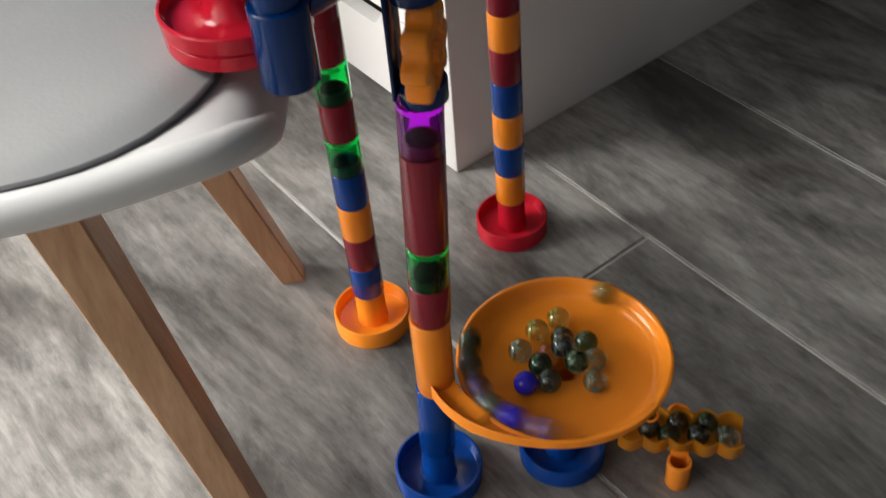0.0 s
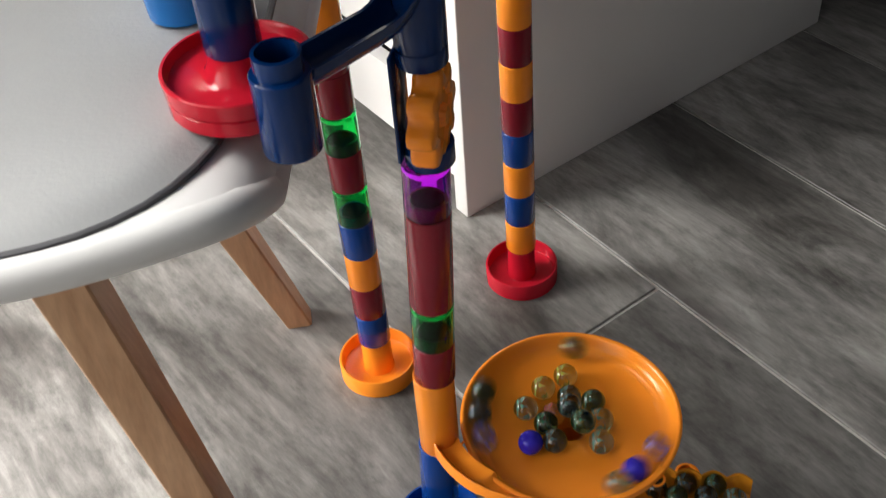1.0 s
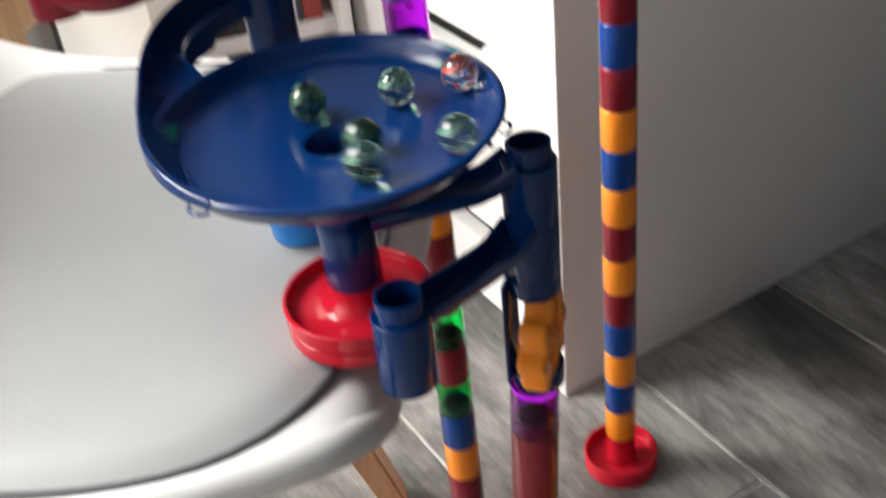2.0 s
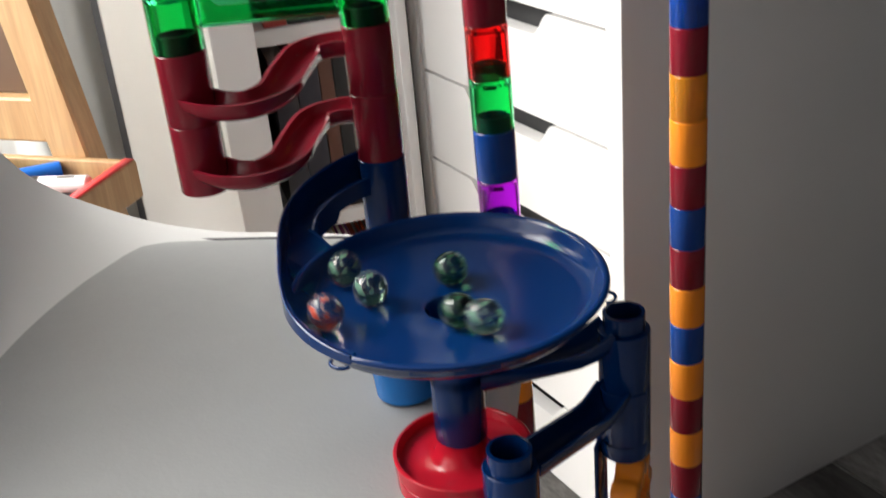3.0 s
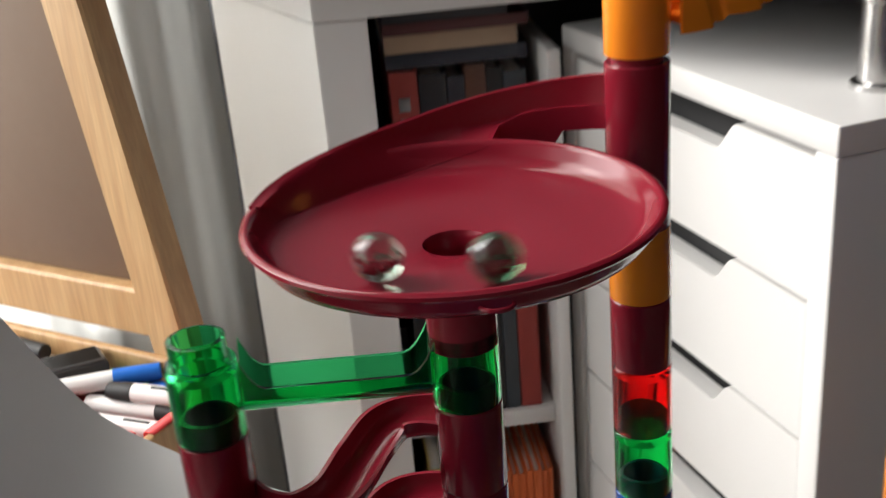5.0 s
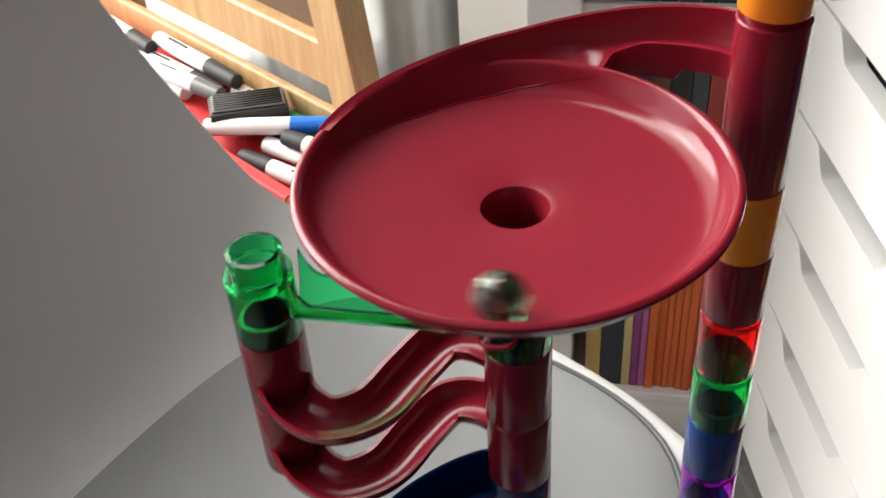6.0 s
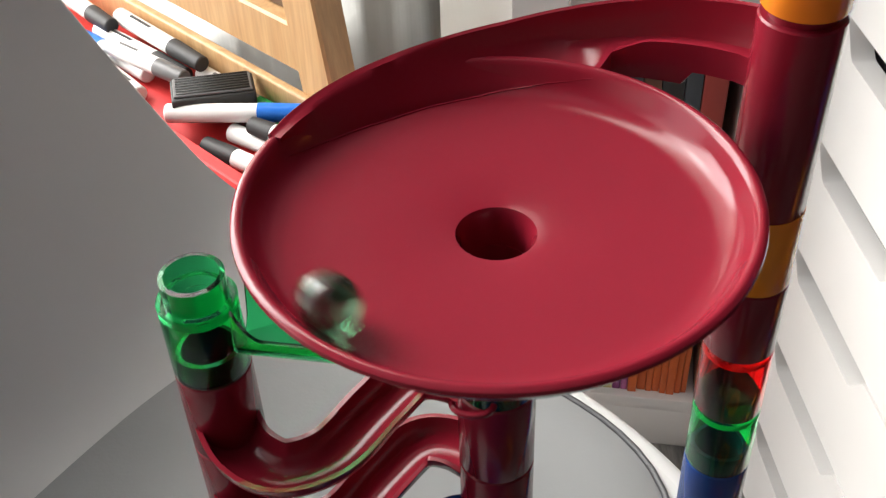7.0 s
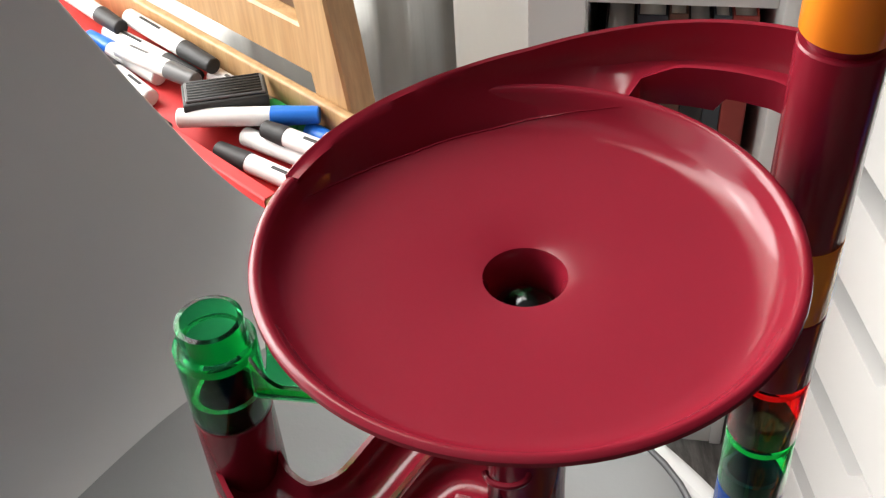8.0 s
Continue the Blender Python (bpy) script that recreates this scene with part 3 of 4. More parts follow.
def leg_mesh(top, foot):
    bm = bmesh.new()
    d = Vector(foot) - Vector(top)
    rows = []
    for k in range(9):
        w = k / 8
        q = Vector(top) + d * w
        h, c = 0.0165 - 0.0062 * w, 0.0014
        sec = [(h, h - c), (h - c, h), (c - h, h), (-h, h - c), (-h, c - h), (c - h, -h), (h - c, -h), (h, c - h)]
        rows.append([bm.verts.new(q + Vector((a * 0.98 - b * 0.17, a * 0.17 + b * 0.98, 0))) for a, b in sec])
    n = len(rows[0])
    for a, b in zip(rows, rows[1:]):
        for k in range(n):
            bm.faces.new((a[k], a[(k + 1) % n], b[(k + 1) % n], b[k]))
    bm.faces.new(rows[0])
    bm.faces.new(list(reversed(rows[-1])))
    bmesh.ops.recalc_face_normals(bm, faces=bm.faces)
    return bm


for top, foot in (((0.016, 0.098), (0.109, 0.153)), ((0.030, -0.062), (0.126, -0.118)), ((-0.110, 0.098), (-0.205, 0.150)), ((-0.085, -0.062), (-0.150, -0.114))):
    part("leg", leg_mesh((*top, 0.374), (*foot, 0.0)), "beech", chair, "square tapered beech leg")

# ---- drawer unit ----
CX0, CY0, CW, CD, CH = 0.2157, 0.2465, 0.326, 0.490, 0.6120
unit = thing("drawer_unit", "white lacquered drawer unit with cut-out handles under the tabletop", "drawer unit", Matrix.Translation((CX0, CY0, 0)))
part("side_panel", box(0.0, 0, 0.0, CD, 0.018, CH - 0.018, 0.0012), "white", unit)
part("side_panel", box(0.0, CW - 0.018, 0.0, CD, CW, CH - 0.018, 0.0012), "white", unit)
part("top_panel", box(0.0, 0, CH - 0.0178, CD, CW, CH, 0.0012), "white", unit)
part("back_panel", box(CD - 0.008, 0.0182, 0.02, CD - 0.001, CW - 0.0182, CH - 0.0182), "white", unit)
part("plinth", box(0.03, 0.0182, 0.0, 0.045, CW - 0.0182, 0.032), "white", unit)
# solid block, coloured as the shade behind the drawer fronts
part("shade_block", box(0.022, 0.0185, 0.036, CD - 0.012, CW - 0.0185, CH - 0.0195), "dark", unit, "near-black block painting the shade inside the drawers")


def drawer_front(w, h):
    """A flat front whose top edge dips in the middle for the hand."""
    bm = bmesh.new()
    prof = [(0, 0), (w, 0), (w, h)]
    c, half, deep, slope = w / 2, 0.048, 0.020, 0.022
    for k in range(9):
        s = k / 8
        e = s * s * (3 - 2 * s)
        prof.append((c + half + slope * (1 - s), h - deep * e))
    for k in range(9):
        s = 1 - k / 8
        e = s * s * (3 - 2 * s)
        prof.append((c - half - slope * (1 - s), h - deep * e))
    prof.append((0, h))
    a = [bm.verts.new((0.0, y, z)) for y, z in prof]
    b = [bm.verts.new((0.015, y, z)) for y, z in prof]
    n = len(prof)
    bm.faces.new(a)
    bm.faces.new(list(reversed(b)))
    for k in range(n):
        bm.faces.new((a[k], b[k], b[(k + 1) % n], a[(k + 1) % n]))
    bmesh.ops.recalc_face_normals(bm, faces=bm.faces)
    bmesh.ops.triangulate(bm, faces=[f for f in bm.faces if len(f.verts) > 4])
    return bm


DZ = [0.036, 0.130, 0.224, 0.318, 0.4095, 0.5025, 0.5915]
for z0, z1 in zip(DZ, DZ[1:]):
    fr = part("drawer_front", drawer_front(CW - 0.0405, z1 - z0 - 0.0030), "white", unit)
    fr.location = (0.002, 0.0202, z0 + 0.0010)

# ---- corner desk: tabletop on steel legs over the drawers, and a bookcase end ----
TZ0, TZ1 = 0.672, 0.690
bm = bmesh.new()
# the unseen right end is lengthened to 1.60 to shade the floor
shape = [(0.160, 0.470), (0.325, 0.195), (1.60, 0.195), (1.60, 0.835), (0.160, 0.835)]
lo = [bm.verts.new((x, y, TZ0 - 0.004)) for x, y in shape]
hi = [bm.verts.new((x, y, TZ1 - 0.001)) for x, y in shape]
bm.faces.new(list(reversed(lo)))
bm.faces.new(hi)
for k in range(len(shape)):
    bm.faces.new((lo[k], lo[(k + 1) % 5], hi[(k + 1) % 5], hi[k]))
bmesh.ops.recalc_face_normals(bm, faces=bm.faces)
bmesh.ops.bevel(bm, geom=list(bm.edges), offset=0.0015, segments=2, affect="EDGES")
table = thing("tabletop", "grey laminate corner tabletop on short steel legs", "desk", Matrix.Translation((0, 0, 0)))
part("top", bm, "desk_grey", table)
part("edge_band", box(-0.0008, 0.0, TZ0 - 0.003, 0.0008, 0.320, TZ1 - 0.003, m=Matrix.Translation((0.1588, 0.4695, 0)) @ pose(0, 0, 0, 0, 0, -149.1)), "pale_edge", table, "pale edge band along the tabletop")
for lx, ly in ((0.2830, 0.2960), (0.62, 0.30), (0.60, 0.50)):
    g = part("steel_leg", lathe([(0, 0), (0.0165, 0), (0.0165, 0.003), (0.0125, 0.0045), (0.0125, 0.049), (0.0135, 0.050), (0.0135, 0.0535), (0.004, 0.054), (0.004, 0.0619), (0, 0.0619)], 28, closed=False), "chrome", table, "brushed steel adjustable leg")
    g.location = (lx, ly, CH)
# unseen legs added under the lengthened end
for ly in (0.26, 0.76):
    g = part("desk_leg", lathe([(0, 0), (0.022, 0), (0.022, 0.004), (0.0165, 0.006), (0.0165, TZ0 - 0.0045), (0, TZ0 - 0.0045)], 24, closed=False), "chrome", table, "tall round steel leg")
    g.location = (1.52, ly, 0.0)

BX0, BX1, BY0, BY1 = 0.018, 0.62, 0.606, 0.835
SHELF = Matrix.Translation((0.0239, 0.5880, 0)) @ pose(0, 0, 0, 0, 0, -14) @ Matrix.Translation((-BX0, -BY0, 0))
shelf = thing("bookcase_desk", "white bookcase desk with a black top and open book shelves", "desk", SHELF)


def prism(plan, z0, z1, bevel=0.0):
    bm = bmesh.new()
    lo = [bm.verts.new((x, y, z0)) for x, y in plan]
    hi = [bm.verts.new((x, y, z1)) for x, y in plan]
    bm.faces.new(list(reversed(lo)))
    bm.faces.new(hi)
    for k in range(len(plan)):
        bm.faces.new((lo[k], lo[(k + 1) % len(plan)], hi[(k + 1) % len(plan)], hi[k]))
    bmesh.ops.recalc_face_normals(bm, faces=bm.faces)
    if bevel:
        bmesh.ops.bevel(bm, geom=list(bm.edges), offset=bevel, segments=2, affect="EDGES")
    return bm


TX, TY = BX0 - 0.026, BY0 - 0.036
part("top", prism([(TX, TY), (0.165, TY), (0.100, 0.830), (TX - 0.105, TY + 0.249)], 0.6815, 0.6985, 0.0008), "black", shelf, "black desktop with a pale end")
part("end_band", box(0, -0.0006, 0.6822, 0.268, 0.0008, 0.6978, m=Matrix.Translation((TX - 0.0010, TY, 0)) @ pose(0, 0, 0, 0, 0, 112.86)), "pale_edge", shelf)
part("side_panel", prism([(BX0, BY0), (BX0 + 0.0395, BY0), (BX0 + 0.0395, BY1), (BX0 - 0.095, BY0 + 0.225)], 0.0, 0.6370, 0.0008), "white", shelf)
part("rail", prism([(BX0, BY0 - 0.0012), (0.40, BY0 - 0.0012), (0.40, BY0 + 0.02), (BX0 + 0.0395, BY0 + 0.02), (BX0 + 0.0395, BY1), (BX0 - 0.0955, BY0 + 0.225)], 0.6378, 0.6811, 0.0008), "white", shelf)
part("side_panel", box(0.190, BY0 + 0.002, 0.0, 0.2005, BY1, 0.5995, 0.001), "white", shelf)
# near-black back: the shade deep in the shelves, put into its colour
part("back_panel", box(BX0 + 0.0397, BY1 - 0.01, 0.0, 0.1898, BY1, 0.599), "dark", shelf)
part("plinth", box(BX0 + 0.0397, BY0 + 0.004, 0.0, 0.1898, BY0 + 0.02, 0.05, 0.001), "white", shelf)
for z in (0.048, 0.255, 0.45):
    part("shelf_board", box(BX0 + 0.0397, BY0 + 0.004 if z < 0.1 else BY0 + 0.03, z, 0.1898, BY1 - 0.011, z + 0.016, 0.001), "white", shelf)

BOOKS = {}


def book(x, y, z, w, h, depth, colour, label):
    key = tuple(round(c, 3) for c in colour)
    if key not in BOOKS:
        BOOKS[key] = painted("book_cover", colour, 0.5, 0.12, 40, 0.1)
    b = thing("book", label, "book", SHELF @ Matrix.Translation((x, y, z)), "books on the shelves")
    bm = box(0, 0, 0, w, 0.002, h, 0.0006)
    box(0, 0.0015, 0, 0.0015, depth, h, 0.0005, bm)
    box(w - 0.0015, 0.0015, 0, w, depth, h, 0.0005, bm)
    part("cover", bm, BOOKS[key], b)
    part("page_block", box(0.0017, 0.0025, 0.003, w - 0.0017, depth - 0.002, h - 0.003), "paper", b)
    return b


random.seed(5)
x = 0.0705
cols = [((0.50, 0.36, 0.12), 0.014), ((0.03, 0.035, 0.05), 0.020), ((0.55, 0.45, 0.2), 0.008), ((0.25, 0.05, 0.2), 0.007), ((0.4, 0.12, 0.3), 0.006)]
for c, w in cols:
    book(x, BY0 + 0.012, 0.0642, w, 0.16 + 0.012 * random.random(), 0.17, c, "narrow upright book on the lowest shelf")
    x += w + 0.0006
while x < 0.180:
    w = 0.005 + 0.003 * random.random()
    book(x, BY0 + 0.010 + 0.006 * random.random(), 0.0642, w, 0.150 + 0.004 * random.random(), 0.17, (0.62, 0.13, 0.03), "thin orange magazine standing in a row")
    x += w + 0.0004
x = 0.0705
pal = [(0.35, 0.05, 0.04), (0.02, 0.02, 0.025), (0.03, 0.03, 0.04), (0.12, 0.05, 0.03), (0.02, 0.02, 0.02), (0.05, 0.06, 0.07)]
k = 0
while x < 0.167:
    w = 0.022 if k == 0 else 0.010 + 0.012 * random.random()
    tall = book(x, BY0 + 0.035, 0.4662, w, 0.1205 - 0.004 * (k % 3), 0.17, pal[k % 6], "red upright book with a lettered spine on a shelf" if k == 0 else "dark upright book on a shelf")
    if k == 0:
        for q in range(5):
            part("print_bar", box(0.006, -0.0004, 0.020 + 0.017 * q, 0.015, 0.0002, 0.031 + 0.017 * q), "pale_edge", tall)
    book(x, BY0 + 0.035, 0.2712, w, 0.15 + 0.02 * random.random(), 0.17, pal[(k + 1) % 6], "dark upright book on a shelf")
    x += w + 0.0008
    k += 1

flat_z = 0.5880
for w, h, deep, colour, label in ((0.112, 0.012, 0.160, (0.03, 0.035, 0.05), "dark blue book lying flat on the upright books"), (0.105, 0.014, 0.150, (0.42, 0.30, 0.20), "tan paperback lying flat on the upright books"),
                                  (0.114, 0.009, 0.155, (0.10, 0.03, 0.03), "dark red book lying flat on the upright books"), (0.098, 0.008, 0.150, (0.025, 0.025, 0.03), "black book lying flat on the upright books")):
    b = thing("book", label, "book", SHELF @ Matrix.Translation((0.0690, BY0 + 0.036, flat_z)), "books on the shelves")
    bm = box(0, 0, 0, w, deep, 0.0015, 0.0005)
    box(0, 0, h - 0.0015, w, deep, h, 0.0005, bm)
    box(0, 0, 0.0010, w, 0.0018, h - 0.0010, 0.0004, bm)
    part("cover", bm, painted("book_cover", colour, 0.5, 0.12, 40, 0.1), b)
    part("page_block", box(0.002, 0.0022, 0.0017, w - 0.002, deep - 0.002, h - 0.0017), "paper", b)
    flat_z += h + 0.0003

# ---- white curtain by the window corner ----
bm = bmesh.new()
n = 150
front, back = [], []
for k in range(n + 1):
    x = -0.53 + 0.525 * k / n
    y = 0.906 + 0.006 * math.sin(k * 0.31 + 0.6 * math.sin(k * 0.11)) + 0.004 * math.sin(k * 0.13 + 1)
    front.append([bm.verts.new((x, y + 0.002 * math.sin(3 * z + k), z)) for z in (0.02, 0.6, 1.2, 1.8, 2.4)])
for a, b in zip(front, front[1:]):
    for j in range(4):
        bm.faces.new((a[j], b[j], b[j + 1], a[j + 1]))
bmesh.ops.solidify(bm, geom=list(bm.faces), thickness=0.0015)
bmesh.ops.recalc_face_normals(bm, faces=bm.faces)
tagged(part("curtain", bm, "curtain"), "white hanging curtain in soft folds", "curtain")

tagged(part("trim", box(-0.004, 0.872, 0.0, 0.075, 0.884, 0.669), "white"), "white panel below the window beside the desk", "trim", kind="structure")
# added black sheet: paints the deep shade below the tabletop
part("back_panel", box(0.24, 0.820, 0.02, 1.58, 0.830, 0.667, 0.001), "black", table, "added black sheet standing in for the shade under the tabletop")

# ---- children's easel with a tray of markers; its plane is turned towards the chair ----
TURN = Matrix(((-0.66, -0.75, 0), (0.75, -0.66, 0), (0, 0, 1)))
EASEL = Matrix.Translation((-0.089, 0.594, 0)) @ TURN.to_quaternion().to_matrix().to_4x4()
easel = thing("easel", "pine children's easel with a brown board", "easel", EASEL)


def bar(a, b, w, d, mat="pine", name="leg", label="", parent=None):
    a, b = Vector(a), Vector(b)
    sec = [(w / 2, d / 2 - 0.002), (w / 2 - 0.002, d / 2), (-w / 2 + 0.002, d / 2), (-w / 2, d / 2 - 0.002), (-w / 2, -d / 2 + 0.002), (-w / 2 + 0.002, -d / 2), (w / 2 - 0.002, -d / 2), (w / 2, -d / 2 + 0.002)]
    return part(name, sweep([a.lerp(b, k / 4) for k in range(5)], sec, up=Vector((0, 1, 0))), mat, parent or easel, label)


bar((-0.046, 0.018, 0.0), (0.079, 0.018, 0.86), 0.038, 0.026)
bar((0.37, 0.018, 0.0), (0.345, 0.018, 0.86), 0.038, 0.026)
bar((0.036, 0.018, 0.432), (0.352, 0.018, 0.432), 0.040, 0.018, name="rail")
part("board", box(0.046, 0.010, 0.453, 0.345, 0.015, 0.80, 0.001), "board", easel, "brown hardboard panel")

tray = thing("marker_tray", "pine tray lined with red paper and full of markers", "tray", EASEL)
TZ = 0.368
part("rim_back", box(-0.047, 0.0305, TZ, 0.40, 0.0385, TZ + 0.034, 0.002), "pine", tray)
part("rim_front", box(-0.047, 0.127, TZ, 0.40, 0.135, TZ + 0.034, 0.002), "pine", tray)
part("rim_end", box(-0.055, 0.0305, TZ, -0.0472, 0.135, TZ + 0.034, 0.002), "pine", tray)
part("rim_end", box(0.4002, 0.0305, TZ, 0.408, 0.135, TZ + 0.034, 0.002), "pine", tray)
part("bottom", box(-0.0468, 0.0387, TZ, 0.3998, 0.1268, TZ + 0.005), "paper_red", tray, "red paper lining")
fold = [(0.1258, TZ + 0.006), (0.1262, TZ + 0.0345), (0.1270, TZ + 0.0356), (0.1350, TZ + 0.0358), (0.1362, TZ + 0.0345), (0.1366, TZ + 0.026), (0.1358, TZ + 0.026), (0.1354, TZ + 0.0338), (0.1345, TZ + 0.0346), (0.1275, TZ + 0.0344), (0.1268, TZ + 0.0338), (0.1264, TZ + 0.006)]
bm = bmesh.new()
ends = [[bm.verts.new((x, y, z)) for y, z in fold] for x in (-0.040, 0.150)]
for k in range(len(fold)):
    bm.faces.new((ends[0][k], ends[0][(k + 1) % 12], ends[1][(k + 1) % 12], ends[1][k]))
bm.faces.new(ends[0])
bm.faces.new(list(reversed(ends[1])))
bmesh.ops.recalc_face_normals(bm, faces=bm.faces)
part("paper_fold", bm, "paper_red", tray, "red paper folded over the rim")
bm = box(-0.0552, 0.034, TZ + 0.0351, -0.0462, 0.1240, TZ + 0.0360)
box(-0.0462, 0.0392, TZ + 0.0060, -0.0454, 0.1250, TZ + 0.0350, bm=bm)
part("paper_fold", bm, "paper_red", tray, "red paper folded over the end of the tray")
INK = {"w": "white", "k": "rubber", "b": plastic("marker_blue", (0.02, 0.16, 0.62), 0.3), "g": plastic("marker_green", (0.03, 0.45, 0.10), 0.3), "o": plastic("marker_orange", (0.75, 0.12, 0.03), 0.3),
       "d": plastic("marker_grey", (0.12, 0.12, 0.12), 0.35)}
WORD = {"w": "white", "k": "black", "b": "blue", "g": "green", "o": "orange", "d": "grey"}


def marker(x0, y0, x1, y1, z, body, cap, label_bar=True):
    """A felt marker from its tail to the tip of its cap, lying in the tray."""
    a, b = Vector((x0, y0, z)), Vector((x1, y1, z))
    length = (b - a).length
    q = EASEL @ Matrix.Translation(a) @ Vector((0, 0, 1)).rotation_difference((b - a).normalized()).to_matrix().to_4x4()
    mk = thing("marker", WORD[body] + " felt marker with a " + WORD[cap] + " cap in the tray", "marker", q, "markers in the tray")
    r, c = 0.0072, length * 0.66
    part("barrel", lathe([(0, 0), (r - 0.001, 0), (r, 0.001), (r, c), (0, c)], 20, closed=False), INK[body], mk)
    part("cap", lathe([(0, c + 0.0002), (r + 0.0003, c + 0.0002), (r + 0.0004, c + 0.004), (r - 0.0006, length - 0.001), (r - 0.0016, length), (0, length)], 20, closed=False), INK[cap], mk)
    if label_bar and body == "w":
        part("print_bar", lathe([(r + 0.0001, c * 0.25), (r + 0.0002, c * 0.25), (r + 0.0002, c * 0.62), (r + 0.0001, c * 0.62)], 20), "rubber" if cap == "k" else INK["d"], mk).scale = (1, 0.6, 1)


ZM = TZ + 0.0128
for row in ((-0.036, 0.092, 0.056, 0.106, 0, "w", "k"), (0.054, 0.083, -0.038, 0.066, 0, "w", "k"), (0.092, 0.112, 0.014, 0.030 + 0.012, 0.0145, "w", "b"), (0.140, 0.0475, 0.030, 0.0465, 0, "w", "g"),
            (0.120, 0.066, 0.042, 0.063, 0, "d", "k"), (0.250, 0.050, 0.130, 0.051, 0.013, "w", "k"), (0.262, 0.066, 0.142, 0.060, 0.002, "w", "k"), (0.215, 0.083, 0.125, 0.072, 0.012, "w", "d"),
            (0.170, 0.078, 0.270, 0.080, 0.0, "w", "b"), (-0.030, 0.066, 0.034, 0.078, 0.013, "w", "k"), (0.150, 0.100, 0.230, 0.094, 0.0, "w", "k"), (0.340, 0.060, 0.240, 0.064, 0.012, "w", "k"),
            (0.300, 0.090, 0.200, 0.105, 0.010, "w", "b"), (0.200, 0.116, 0.105, 0.117, 0.0, "w", "k"), (-0.040, 0.050, 0.022, 0.0475, 0.001, "w", "b")):
    x0, y0, x1, y1, dz, body, cap = row
    marker(x0, y0, x1, y1, ZM + dz, body, cap)
eraser = thing("board_eraser", "black and grey whiteboard eraser with white felt among the markers", "eraser", EASEL @ Matrix.Translation((0.082, 0.076, TZ + 0.018)) @ pose(0, 0, 0, 4, -3, 58))
part("felt", box(-0.030, -0.016, 0.0, 0.030, 0.016, 0.0075, 0.001), "pale_edge", eraser)
part("grip", box(-0.031, -0.017, 0.0077, 0.031, 0.017, 0.0190, 0.0015), "rubber", eraser)
part("top_plate", box(-0.029, -0.0145, 0.0192, 0.029, 0.0145, 0.0212, 0.0008), INK["d"], eraser)
for k in range(7):
    part("ridge", box(-0.027, -0.012 + 0.004 * k - 0.0008, 0.0214, 0.027, -0.012 + 0.004 * k + 0.0008, 0.0222), "rubber", eraser)

# ---- blue beaker on the seat behind the blue dish ----
cup = thing("beaker", "small sky-blue plastic beaker standing on the chair seat", "cup", Matrix.Translation((-0.056, 0.093, SEAT + 0.0015)))
part("wall", lathe([(0, 0), (0.0150, 0), (0.0165, 0.001), (0.0205, 0.050), (0.0212, 0.0515), (0.0195, 0.0515), (0.0155, 0.003), (0, 0.003)], 36, closed=False), "tumbler", cup)

# ---- things on the desk ----
lampy = thing("toy_projector", "white domed toy with a blue printed panel on the desk", "toy", Matrix.Translation((0.232, 0.545, 0.6905)) @ pose(0, 0, 0, 0, 0, -36))
bm = bmesh.new()
bmesh.ops.create_uvsphere(bm, u_segments=40, v_segments=24, radius=1.0)
bmesh.ops.delete(bm, geom=[v for v in bm.verts if v.co.z < -0.01], context="VERTS")
for v in bm.verts:
    v.co = Vector((v.co.x * 0.098, v.co.y * 0.062, max(0, v.co.z) * 0.062 + (0.014 * max(0, v.co.x) if v.co.z > 0.5 else 0)))
bmesh.ops.holes_fill(bm, edges=bm.edges)
part("shell", bm, "white", lampy)
oval = part("panel", lathe([(0, 0), (0.038, 0), (0.040, 0.001), (0.038, 0.0025), (0, 0.003)], 40, closed=False), painted("printed_blue_panel", (0.06, 0.28, 0.55), 0.35, 0.6, 90, 0.05), lampy, "blue printed oval panel")
oval.matrix_local = Matrix.Translation((0.038, -0.040, 0.046)) @ pose(0, 0, 0, 40, 0, 0)
oval.scale = (1.15, 0.8, 1)
PRINT = {"pink": plastic("print_pink", (0.75, 0.16, 0.26), 0.4), "yellow": plastic("print_yellow", (0.80, 0.55, 0.06), 0.4), "green": plastic("print_green", (0.15, 0.50, 0.12), 0.4), "white": "white"}
for colour, px, py, pr in (("yellow", 0.006, 0.010, 0.012), ("pink", -0.006, 0.012, 0.009), ("green", 0.012, 0.016, 0.006), ("pink", 0.024, -0.004, 0.004), ("white", -0.004, -0.012, 0.005), ("white", 0.010, -0.014, 0.004), ("white", -0.022, 0.002, 0.003)):
    dot = part("print_patch", lathe([(0, 0.0031), (pr, 0.0029), (pr * 0.9, 0.0034), (0, 0.0034)], 11, closed=False), PRINT[colour], oval)
    dot.location = (px, py, 0.0)
for k in range(7):
    part("print_bar", box(-0.030 + 0.009 * k, -0.021, 0.0028, -0.0275 + 0.009 * k, -0.017, 0.0034), INK["b"], oval)


def ball(out, r, x, y, z, sx=1.0, sy=1.0, sz=1.0, slot=0):
    tmp = bmesh.new()
    bmesh.ops.create_uvsphere(tmp, u_segments=18, v_segments=12, radius=r)
    for v in tmp.verts:
        v.co = Vector((v.co.x * sx, v.co.y * sy, max(0.0002 - z, v.co.z * sz)))
    n = len(out.faces)
    join(out, tmp, Matrix.Translation((x, y, z)))
    out.faces.ensure_lookup_table()
    for f in out.faces[n:]:
        f.material_index = slot


